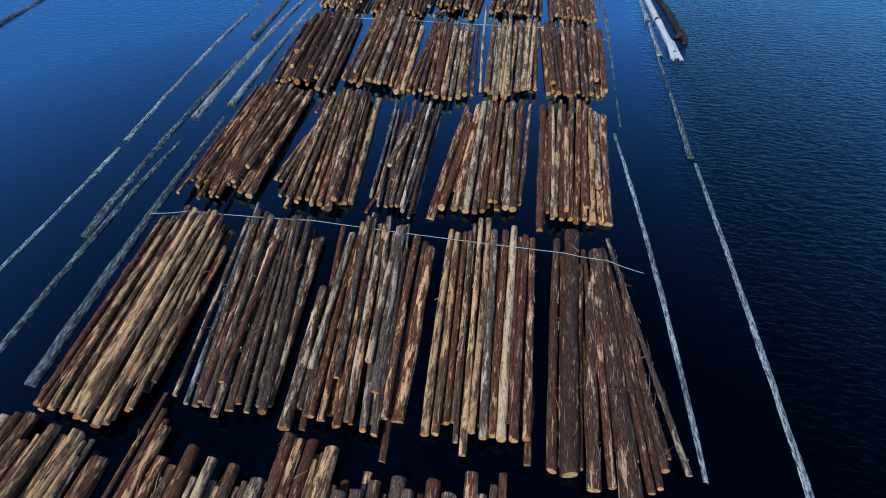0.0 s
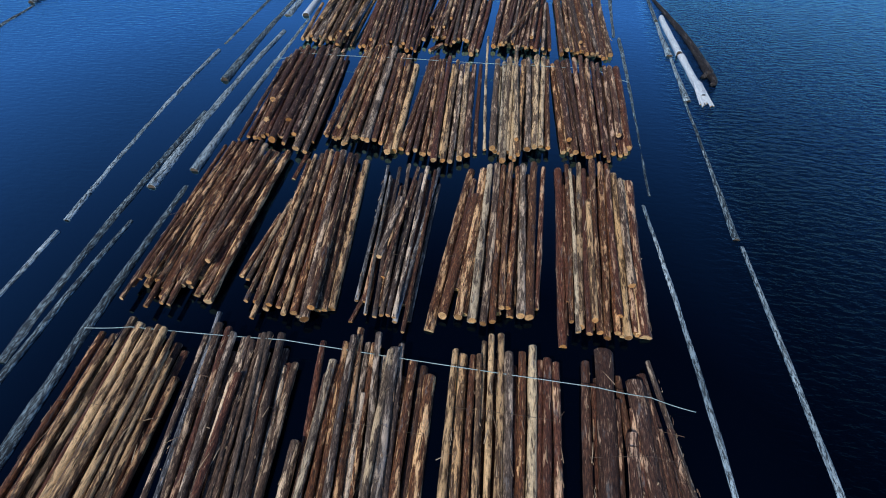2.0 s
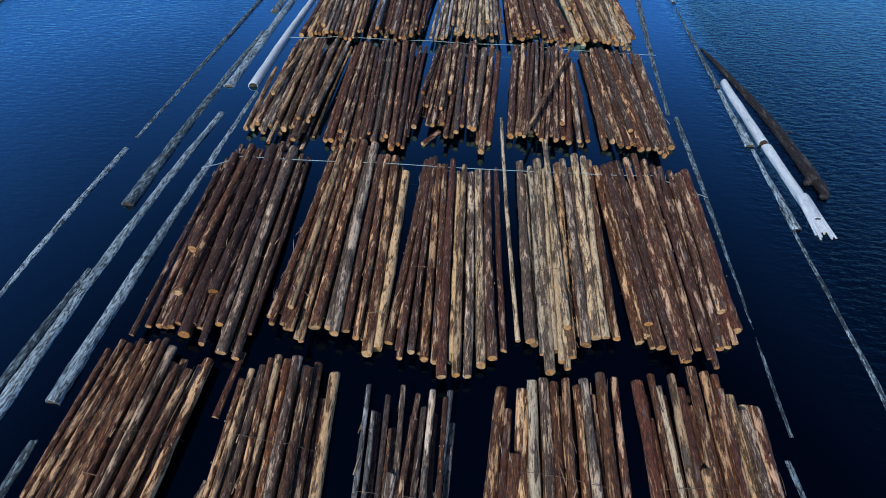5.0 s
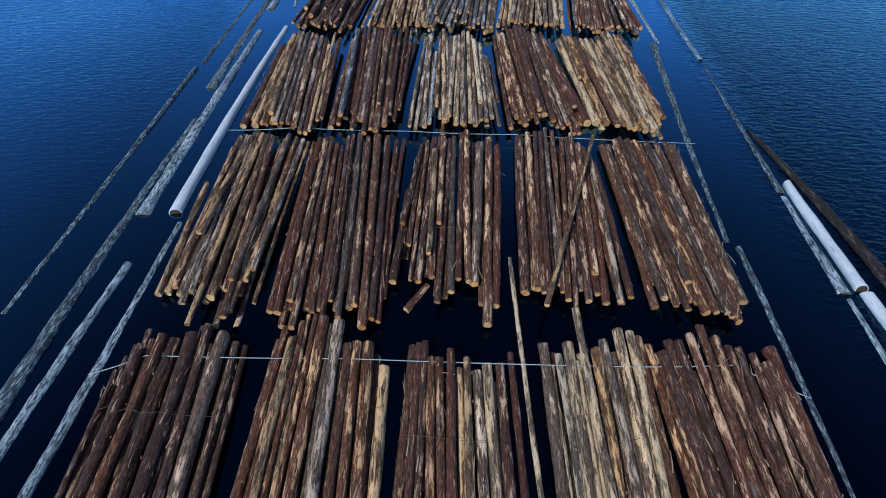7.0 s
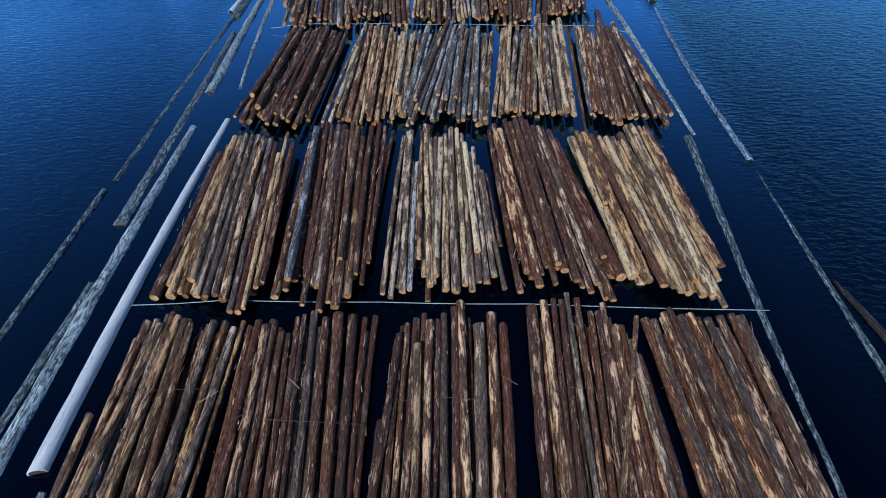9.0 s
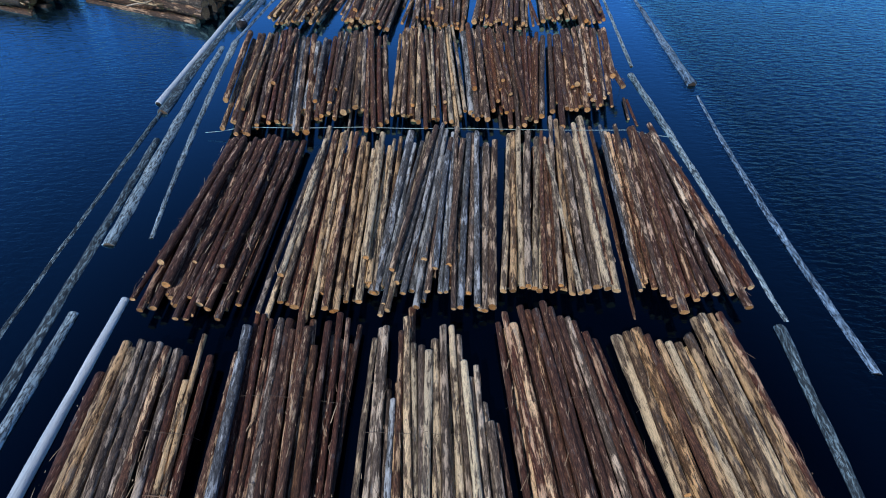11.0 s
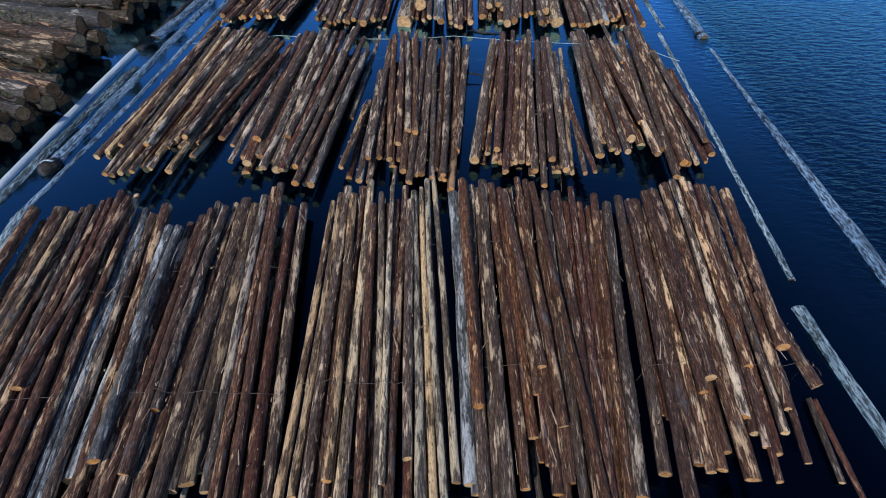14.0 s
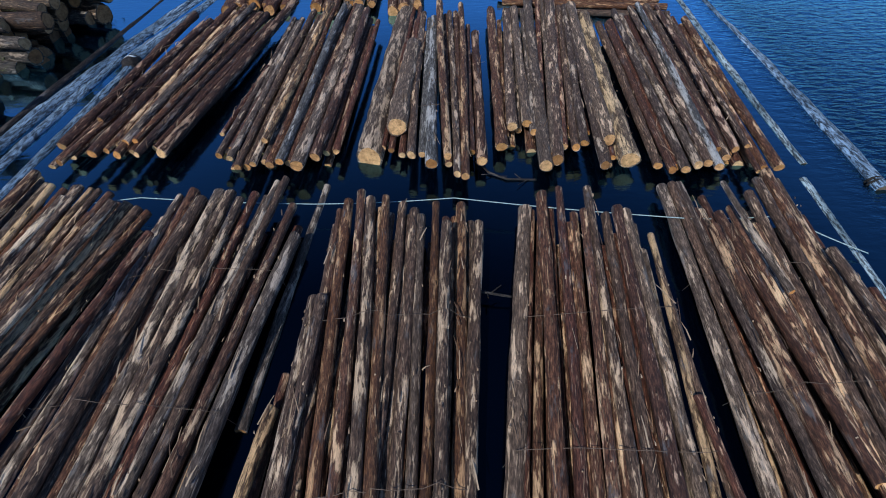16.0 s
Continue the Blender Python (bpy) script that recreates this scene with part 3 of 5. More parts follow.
for line in (BOOMS_LEFT_INNER, BOOMS_LEFT_MIDDLE, BOOMS_LEFT_OUTER, BOOMS_RIGHT_INNER, BOOMS_RIGHT_OUTER, BOOMS_FAR_LEFT):
    for fx, fy, nx, ny, r, sag, tone in line:
        butt, tip = (0.9, 1.1) if line is BOOMS_RIGHT_INNER else (1.1, 0.95) if line is BOOMS_LEFT_OUTER else (1.3, 0.6) if line is BOOMS_RIGHT_OUTER else (1.25, 0.72)
        if fy in (92.3, 118.1):
            butt, tip = (0.5, 1.2) if fy < 100 else (0.85, 1.15)        # these two lie with the thin end this way
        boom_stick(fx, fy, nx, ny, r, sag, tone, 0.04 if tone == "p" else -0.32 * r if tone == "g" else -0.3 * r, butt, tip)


# ---- chains at two boom joints ----
IRON = plain("dark_iron", (0.03, 0.028, 0.026), 0.7, 0.6)


def boom_chain(x, y, r):
    """An iron chain wrapped round a boom log's butt, with a few loose links on top."""
    root = tagged(new("boom_chain"), "dark iron chain wrapped round the end of a boom log", "chain", "chains at the boom joints")
    root.matrix_basis = pose(x, y, 0)
    for dy in (0.0, 0.16):
        ring = [(x + r * math.cos(a), y + dy, -0.38 * r + r * math.sin(a)) for a in (2 * math.pi * i / 18 for i in range(19))]
        tube("chain_wrap", ring, 0.045, IRON, root)
    for i in range(4):
        cx, cy, turn = x - 0.24 + 0.16 * i, y + 0.08, 1.2 * i
        link = [(cx + 0.13 * math.cos(a) * math.cos(turn) - 0.07 * math.sin(a) * math.sin(turn), cy + 0.13 * math.cos(a) * math.sin(turn) + 0.07 * math.sin(a) * math.cos(turn),
                 0.66 * r - 0.25 * abs(i - 1.5) * r + 0.02 * math.cos(a)) for a in (2 * math.pi * k / 12 for k in range(13))]
        tube("chain_link", link, 0.03, IRON, root)


boom_chain(14.03, 85.8, 0.42)
boom_chain(13.97, 108.4, 0.40)


# ---- drift logs outside the boom ----
def drift_logs():
    rng = random.Random(5)
    root = tagged(new("drift_log"), "bleached drift log with a splintered broken end", "drift log")
    root.matrix_basis = pose(14.6, 42.0, 0)
    lay_log("trunk", (14.71, 40.4, 0.12), (14.31, 47.9, 0.1), 0.28, 0.24, BLEACHED, rng, root, cut=OLD_CUT)
    lay_log("split_trunk", (15.3, 33.7, 0.05), (14.8, 40.2, 0.1), 0.28, 0.26, BLEACHED, rng, root, knots=0.12, cut=BARK["u"])
    for i in range(9):
        a = -0.24 + 0.06 * i
        lay_log("splinter", (15.36 + a * 1.9, 32.5 + rng.uniform(-0.3, 0.5), 0.03), (15.22 + a * 0.9, 35.6, 0.28 - 0.6 * abs(a)),
                0.045, 0.13, BLEACHED, rng, root, sides=7)
    dark = tagged(new("drift_log"), "dark sunken drift log with a curled root end", "drift log")
    dark.matrix_basis = pose(15.6, 45.0, 0)
    bent_log("trunk", [(14.1, 53.2, 0.0), (14.75, 50.0, 0.02), (15.35, 47.0, 0.0), (15.85, 44.3, 0.02), (16.2, 41.4, 0.0), (16.4, 38.8, 0.02), (16.52, 36.9, 0.05)],
             [0.12, 0.2, 0.25, 0.28, 0.31, 0.34, 0.38], SUNKEN, rng, dark)
    bent_log("root", [(16.52, 37.3, 0.05), (16.62, 36.3, 0.08), (16.5, 35.7, 0.1), (16.2, 35.75, 0.08)], [0.3, 0.27, 0.2, 0.12], SUNKEN, rng, dark)
    bent_log("root", [(16.4, 37.6, 0.05), (16.05, 36.9, 0.1), (15.75, 36.8, 0.08)], [0.26, 0.2, 0.12], SUNKEN, rng, dark)
    bent_log("snag", [(16.35, 41.6, 0.2), (16.55, 41.5, 0.42), (16.6, 41.2, 0.5)], [0.05, 0.035, 0.02], SUNKEN, rng, dark)


drift_logs()


# ---- cross ropes over the row gaps ----
def cross_rope(points, mat=ROPE):
    pts = []
    for (x0, y0, z0), (x1, y1, z1) in zip(points, points[1:]):
        for i in range(8):
            f = i / 8
            pts.append((x0 + (x1 - x0) * f, y0 + (y1 - y0) * f, z0 + (z1 - z0) * f - 0.06 * math.sin(math.pi * f)))
    pts.append(points[-1])
    return tagged(tube("cross_rope", pts, 0.019, mat), "pale cross rope tied over the bundles to both booms", "rope", "cross ropes")


cross_rope([(-16.9, 8.2, 0.3), (-14.5, 8.3, 0.72), (-7.5, 8.6, 0.75), (5.9, 8.2, 0.8), (8.0, 8.1, 0.72), (9.9, 8.0, 0.2)])
cross_rope([(-18.0, 34.3, 0.3), (-15.8, 35.0, 0.75), (-7.8, 35.3, 0.72), (3.0, 35.5, 0.75), (7.2, 35.8, 0.72), (10.0, 34.8, 0.25)])
cross_rope([(-18.2, 51.0, 0.3), (-14.0, 51.2, 0.5), (-7.0, 51.2, 0.5), (-0.5, 51.2, 0.5), (10.2, 51.2, 0.25)])
cross_rope([(-18.9, 79.0, 0.3), (-16.5, 79.0, 0.7), (-9.0, 78.9, 0.8), (-3.0, 78.8, 0.8), (7.6, 78.65, 0.8), (10.35, 78.7, 0.25)])
cross_rope([(-18.2, 107.2, 0.3), (-12.8, 107.3, 0.72), (-6.8, 107.0, 0.6), (-2.0, 107.1, 0.72), (5.8, 105.9, 0.74), (8.9, 106.0, 0.74), (11.3, 104.7, 0.25)])


# ---- high piles of big logs by the shore side ----
PILE_CUT = cut_wood("ochre_sawn_end", (0.66, 0.44, 0.23), (0.45, 0.21, 0.08))
PILE_BARK = [bark("mossy_brown_bark", (0.006, 0.005, 0.004), (0.055, 0.042, 0.030), (0.15, 0.115, 0.08), (0.46, 0.36, 0.25), 0.17),
             bark("rough_brown_bark", (0.006, 0.004, 0.003), (0.072, 0.042, 0.025), (0.18, 0.115, 0.07), (0.50, 0.34, 0.21), 0.2),
             bark("rough_grey_bark", (0.008, 0.008, 0.007), (0.070, 0.066, 0.060), (0.17, 0.16, 0.145), (0.44, 0.40, 0.34), 0.2)]


def log_pile(tip_near, tip_far, along, count, tiers, length, seed, loose=1.0):
    """A floating stack of big logs; their butt ends lie on the line from tip_near to tip_far, their tails run off along."""
    rng = random.Random(seed)
    a, b, d = Vector((*tip_near, 0)), Vector((*tip_far, 0)), Vector((*along, 0)).normalized()
    root = tagged(new("log_pile"), "high stack of big rough brown logs with brush on it", "log pile", "log piles")
    root.matrix_basis = pose(*(a + d * length / 2).xy, 0)
    for tier in range(tiers):
        n = count - tier
        for i in range(n):
            f = (i + 0.5 + tier * 0.5 + rng.uniform(-0.12, 0.12)) / count
            r = rng.choice((0.30, 0.36, 0.42, 0.48)) * rng.uniform(0.9, 1.1)
            p = a.lerp(b, f) + d * (rng.uniform(-0.9, 1.5) * loose - 0.45 * tier + 0.6) + Vector((0, 0, 0.1 + 0.66 * tier + rng.uniform(-0.12, 0.14)))
            q = p + d * length * (1 - rng.uniform(-0.05, 0.3) * loose) + Vector((rng.uniform(-0.9, 0.9), rng.uniform(-1.6, 1.6), rng.uniform(-0.15, 0.15))) * loose
            lay_log("log", p, q, r, r * rng.uniform(0.7, 0.95), rng.choice(PILE_BARK), rng, root, sides=11, knots=0.16, step=0.6, cut=PILE_CUT)
    # torn slabs and broken limbs on top
    for i in range(count * 3):
        f = rng.random()
        p = a.lerp(b, f) + d * rng.uniform(0.2, length * 0.5) + Vector((0, 0, 0.5 + 0.66 * (tiers - 1) * (1 - 0.7 * abs(2 * f - 1))))
        turn = rng.gauss(0, 0.7)
        run = Vector((d.x * math.cos(turn) - d.y * math.sin(turn), d.x * math.sin(turn) + d.y * math.cos(turn), rng.uniform(-0.1, 0.25)))
        r = rng.uniform(0.03, 0.1)
        lay_log("broken_limb", p, p + run * rng.uniform(0.7, 2.6), r, r * 0.5, BARK[rng.choice("bgypo")], rng, root, sides=6, knots=0.2, step=0.4, bow=0.15)
    verts, faces = [], []
    for i in range(460):
        f, g = rng.random(), rng.random()
        c = a.lerp(b, f) + d * length * g * 0.6 + Vector((0, 0, 0.5 + 0.7 * (tiers - 1) * (1 - abs(2 * f - 1)) + rng.uniform(-0.1, 0.2)))
        for k in range(3):
            e = Vector((rng.uniform(-1, 1), rng.uniform(-1, 1), rng.uniform(0, 0.7))) * 0.45
            s = Vector((-e.y, e.x, 0)) * 0.08
            m = len(verts)
            verts += [c - s, c + s, c + e]
            faces.append((m, m + 1, m + 2))
    me = bpy.data.meshes.new("brush")
    me.from_pydata(verts, [], faces)
    me.materials.append(BRUSH)
    ob = new("brush", me)
    ob.parent = root
    ob.matrix_basis = root.matrix_basis.inverted()
    tagged(ob, kind="stuff")
    return root


log_pile((-24.3, 95.2), (-22.7, 101.0), (-0.9, 0.40), 9, 3, 14.2, 1, 0.5)
log_pile((-24.2, 102.8), (-23.4, 108.0), (-0.95, 0.22), 7, 4, 14.0, 2)
log_pile((-23.2, 109.5), (-22.2, 115.0), (-0.95, 0.2), 7, 4, 14.0, 3)
log_pile((-23.0, 116.5), (-21.0, 125.5), (-0.95, 0.15), 11, 4, 14.0, 4)
log_pile((-39.6, 96.8), (-37.9, 103.5), (-0.95, 0.3), 8, 3, 14.0, 6)


def boom_float(x, y):
    """A dark rounded float between the boom logs; a pale strip stands in for its highlight."""
    rng = random.Random(2)
    root = tagged(new("boom_float"), "dark rounded float with a highlight strip between boom logs", "float")
    root.matrix_basis = pose(x, y, 0)
    bent_log("float_body", [(x - 0.2, y - 0.5, 0.06), (x - 0.08, y - 0.2, 0.1), (x + 0.05, y + 0.15, 0.1), (x + 0.18, y + 0.5, 0.06)], [0.2, 0.36, 0.38, 0.22], SUNKEN, rng, root, 14)
    tube("pale_streak", [(x - 0.28, y - 0.06, 0.36), (x - 0.1, y, 0.455), (x + 0.08, y + 0.04, 0.46), (x + 0.28, y + 0.1, 0.37)], 0.05, BLEACHED, root, 6)


boom_float(-21.05, 95.3)
boom_float(-17.75, 118.3)



def drift_branch(points, r, words):
    """A thin bare branch afloat in a gap."""
    root = tagged(new("drift_branch"), words, "branch")
    root.matrix_basis = pose(*points[0])
    rng = random.Random(int(points[0][1] * 10))
    for p, q in zip(points, points[1:]):
        lay_log("limb", p, q, r, r * 0.85, SUNKEN, rng, root, sides=7, step=0.3, knots=0.1)
        for k in range(2):
            c = Vector(p).lerp(Vector(q), rng.uniform(0.2, 0.9))
            lay_log("twig", c, c + Vector((rng.uniform(-0.5, 0.5), rng.uniform(-0.5, 0.5), 0.1)), r * 0.5, r * 0.25, SUNKEN, rng, root, sides=5, step=0.3)


drift_branch([(-1.1, 111.0, 0.06), (-0.95, 110.0, 0.1), (-0.6, 109.3, 0.08), (0.1, 108.9, 0.05), (1.2, 108.9, 0.02)], 0.05, "bare dark branch afloat between two log bundles")
drift_branch([(-1.5, 103.3, 0.35), (-0.4, 103.1, 0.3)], 0.05, "short dark stick across a gap between bundles")

# ---- bundles past the last row ----
log_bundle(-13.2, 130.8, [(-1.6, 6.2, -1.5, -6.6, 0.4, "b"), (-0.7, 6.3, -0.7, -6.9, 0.36, "b"), (0.2, 6.0, 0.1, -6.5, 0.4, "b^"),
                          (1.1, 6.1, 1.0, -6.8, 0.34, "r"), (1.9, 6.0, 1.8, -6.2, 0.3, "b")], "K")
log_bundle(-7.8, 130.9, [(-1.8, 6.1, -1.7, -6.2, 0.35, "b"), (-0.9, 6.2, -0.8, -7.0, 0.4, "b"), (0.0, 6.1, 0.1, -6.3, 0.36, "b^"),
                         (0.9, 6.2, 0.8, -6.6, 0.3, "g"), (1.7, 6.0, 1.6, -6.3, 0.3, "b")], "K")
log_bundle(-4.2, 131.0, [(-0.9, 6.1, -0.9, -6.9, 0.36, "b"), (0.0, 6.2, -0.1, -7.1, 0.4, "o"), (0.8, 6.1, 0.7, -6.8, 0.32, "b")], "K")


def cross_stack():
    """Long logs lying across behind the last row."""
    rng = random.Random(31)
    root = tagged(new("log_bundle"), "brown and tan logs lying crosswise behind the last row of bundles", "log bundle", "log bundles in the raft")
    root.matrix_basis = pose(5.0, 124.6, 0)
    for i, (y, z, r, tone) in enumerate([(123.8, 0.2, 0.2, "k"), (124.3, 0.45, 0.2, "o"), (124.8, 0.55, 0.24, "b"), (125.3, 0.5, 0.26, "k"), (125.9, 0.3, 0.25, "b")]):
        lay_log("log", (10.9 - rng.uniform(0, 0.8), y - 0.3, z), (1.3 + rng.uniform(0, 1.0), y + 0.3, z), r, r * 0.85, BARK[tone], rng, root)


cross_stack()

# ---- bundles of the raft, row by row ----
log_bundle(-13.4, -10.1, [
    (-2.35, 6.3, -2.37, -6.1, 0.28, "p"), (-1.93, 6.5, -1.93, -5.9, 0.21, "c"), (-1.51, 6.6, -1.51, -5.8, 0.28, "c"),
    (-0.50, 5.9, -0.48, -6.5, 0.28, "c"), (-0.09, 6.3, -0.06, -6.1, 0.28, "y"), (0.86, 6.2, 0.91, -6.2, 0.28, "y"),
    (1.51, 5.3, 1.57, -7.1, 0.16, "y"), (2.19, 5.4, 2.27, -7.0, 0.58, "c"), (1.50, 6.0, 1.56, -6.4, 0.16, "g"),
], "A")
log_bundle(-7.6, -10.4, [
    (-2.50, 8.5, -2.40, -3.9, 0.10, "c"), (-1.86, 7.2, -1.75, -5.2, 0.22, "c"), (-1.30, 6.1, -1.18, -6.3, 0.27, "c"),
    (-0.75, 5.9, -0.62, -6.5, 0.28, "b"), (-0.16, 6.6, -0.01, -5.8, 0.28, "c"), (0.62, 6.3, 0.78, -6.1, 0.21, "p"),
    (1.48, 6.2, 1.66, -6.2, 0.28, "y"), (2.55, 5.8, 2.75, -6.6, 0.28, "g"), (1.20, 5.4, 1.37, -7.0, 0.21, "y"),
], "A")
log_bundle(-2.3, -9.5, [
    (-2.30, 6.7, -2.09, -5.7, 0.26, "b"), (-1.66, 6.6, -1.44, -5.8, 0.26, "c"), (-1.28, 6.7, -1.05, -5.7, 0.28, "r"),
    (-0.39, 6.5, -0.15, -5.9, 0.27, "y"), (0.29, 5.1, 0.55, -7.3, 0.28, "g"), (0.96, 5.2, 1.23, -7.2, 0.28, "g"), (1.44, 5.6, 1.72, -6.8, 0.28, "c"),
    (2.15, 5.8, 2.45, -6.6, 0.28, "g"),
], "A")
log_bundle(2.7, -9.9, [
    (-2.33, 5.8, -2.02, -6.6, 0.28, "g"), (-1.42, 6.3, -1.10, -6.1, 0.28, "r"), (-0.78, 5.9, -0.44, -6.5, 0.28, "g"),
    (-0.16, 6.8, 0.20, -5.6, 0.27, "r"), (0.32, 6.1, 0.68, -6.3, 0.20, "g"), (0.66, 6.5, 1.03, -5.9, 0.16, "y"), (0.95, 6.9, 1.33, -5.5, 0.20, "c"),
    (1.48, 6.1, 1.87, -6.3, 0.28, "c"),
], "A")
log_bundle(-13.2, 2.6, [
    (-2.59, 5.4, -1.76, -5.8, 0.16, "c"), (-2.04, 5.0, -1.40, -6.0, 0.20, "c"), (-1.89, 5.3, -0.97, -5.9, 0.17, "y"),
    (-1.77, 6.4, -0.50, -5.9, 0.21, "y"), (-1.08, 6.1, -0.09, -5.8, 0.19, "y"), (-0.63, 5.9, 0.28, -6.0, 0.19, "y"),
    (-0.26, 6.1, 0.73, -6.1, 0.16, "y"), (0.10, 5.9, 1.23, -6.2, 0.18, "y"), (0.65, 5.8, 1.54, -6.1, 0.17, "y"),
    (0.86, 4.9, 1.82, -5.4, 0.17, "y"), (1.12, 4.6, 2.06, -5.4, 0.21, "y"), (1.66, 3.8, 2.24, -4.1, 0.18, "c"),
], "B")
log_bundle(-8.4, 3.2, [
    (-2.66, 5.2, -1.24, -5.2, 0.21, "k"), (-2.73, 6.6, -0.71, -5.4, 0.18, "u"), (-2.36, 6.0, -0.35, -5.4, 0.17, "k"),
    (-1.83, 5.8, -0.07, -5.3, 0.16, "r"), (-1.43, 5.5, 0.23, -5.4, 0.17, "g"), (-0.93, 5.4, 0.69, -5.7, 0.19, "k"),
    (-0.67, 5.5, 1.01, -5.4, 0.16, "k"), (-0.52, 5.3, 1.27, -5.4, 0.17, "k"), (-0.34, 5.7, 1.52, -5.1, 0.17, "k"),
    (-0.15, 5.7, 1.94, -5.4, 0.18, "g"), (0.14, 5.8, 2.21, -5.1, 0.17, "g"), (0.70, 5.8, 2.40, -5.3, 0.20, "k"),
    (1.68, 4.5, 2.55, -5.0, 0.16, "k"), (-0.26, 3.5, 0.47, -4.5, 0.16, "r^"),
], "B")
log_bundle(-3.1, 3.5, [
    (-2.42, 0.9, -1.85, -6.1, 0.24, "k"), (-2.87, 5.7, -1.22, -5.9, 0.16, "r_"), (-1.91, 4.4, -1.49, -3.6, 0.16, "p^"),
    (-1.77, 4.3, -0.85, -5.5, 0.16, "c"), (-1.64, 5.5, -0.42, -5.6, 0.16, "c"), (-1.29, 5.6, -0.29, -3.9, 0.16, "k^"),
    (-1.24, 6.3, 0.27, -5.7, 0.17, "c"), (-0.38, 3.3, 0.58, -5.4, 0.16, "g"), (-0.53, 5.7, 0.86, -5.5, 0.16, "c"),
    (-0.32, 6.2, 1.27, -5.7, 0.16, "g"), (0.39, 5.2, 0.88, -3.0, 0.16, "p^"), (0.56, 5.4, 1.34, -4.2, 0.27, "g^"),
    (0.71, 5.8, 1.77, -5.8, 0.16, "k"), (1.36, 5.0, 1.97, -5.1, 0.19, "c"), (2.16, 4.5, 2.40, -5.1, 0.28, "c"), (1.82, 0.1, 2.24, -6.6, 0.16, "r_"),
], "B")
log_bundle(2.4, 3.9, [
    (-2.44, 5.5, -1.89, -5.9, 0.28, "y"), (-2.05, 5.3, -1.48, -5.8, 0.20, "y"), (-1.58, 5.2, -1.11, -5.3, 0.17, "c"),
    (-1.36, 5.3, -0.78, -5.3, 0.16, "y"), (-1.20, 6.1, -0.57, -6.0, 0.16, "y"), (-0.93, 6.4, -0.22, -6.4, 0.16, "y"),
    (-0.51, 6.5, 0.01, -5.5, 0.18, "y"), (-0.09, 5.6, 0.46, -5.7, 0.21, "g"), (0.41, 5.7, 0.83, -5.5, 0.20, "c"), (0.89, 6.1, 1.14, -5.6, 0.23, "p"),
    (1.52, 5.6, 1.58, -5.6, 0.22, "r"), (1.91, 5.4, 1.94, -5.5, 0.26, "r"), (2.17, -3.5, 2.13, -6.3, 0.16, "r_"),
], "B")
log_bundle(7.6, 2.8, [
    (-2.09, 6.8, -2.26, -5.4, 0.21, "d"), (-1.17, 7.5, -1.51, -5.4, 0.49, "d"), (-0.39, 3.8, -0.63, -5.8, 0.26, "d"),
    (0.09, 6.2, 0.73, -6.3, 0.40, "d"), (0.29, -1.8, 0.37, -6.2, 0.15, "g_"), (1.02, 4.2, 1.99, -4.7, 0.38, "d"), (0.60, 7.2, 2.71, -4.8, 0.34, "k"),
], "B")
log_bundle(-14.1, 16.5, [
    (-2.18, 0.1, -1.86, -6.7, 0.16, "b"), (-2.29, 5.8, -1.92, -5.8, 0.16, "c"), (-2.09, 6.3, -1.67, -5.4, 0.16, "c"),
    (-1.49, 6.0, -1.21, -5.3, 0.17, "c^"), (-1.49, 6.3, -0.52, -6.9, 0.16, "c"), (-1.22, 6.4, -0.75, -5.4, 0.16, "c"),
    (-0.92, 6.4, 0.06, -6.6, 0.16, "c"), (-0.62, 6.5, 0.06, -5.2, 0.16, "c"), (-0.29, 6.5, 0.50, -6.7, 0.16, "c"),
    (0.13, 6.2, 0.53, -5.5, 0.20, "k"), (0.93, 5.2, 1.04, -5.5, 0.16, "c^"), (0.91, 5.7, 1.40, -5.9, 0.16, "c"), (1.48, 5.1, 1.27, -4.1, 0.16, "c^"),
    (1.47, 5.6, 1.61, -5.7, 0.16, "r"), (1.77, 5.8, 2.21, -6.2, 0.26, "c"), (2.76, 6.5, 2.75, 3.7, 0.16, "r_"),
], "C")
log_bundle(-9.0, 16.4, [
    (-1.65, 0.2, -1.99, -4.4, 0.33, "c"), (-1.43, 1.4, -1.57, -4.6, 0.16, "y"), (-1.45, 1.7, -1.12, -5.8, 0.24, "c"),
    (-1.73, 5.2, -0.68, -5.8, 0.16, "c"), (-1.48, 5.6, -0.45, -6.7, 0.16, "y"), (-1.12, 5.9, 0.08, -5.9, 0.20, "k"),
    (-0.85, 6.2, 0.50, -6.0, 0.16, "c"), (-0.60, 6.4, 0.81, -6.3, 0.16, "y"), (-0.24, 6.3, 1.23, -6.1, 0.22, "c"),
    (0.15, 6.4, 1.89, -6.4, 0.24, "k"), (0.80, 5.8, 2.19, -6.0, 0.20, "c^"), (1.11, 6.2, 2.50, -5.7, 0.20, "c"), (1.72, 5.9, 2.88, -5.6, 0.28, "y"),
], "C")
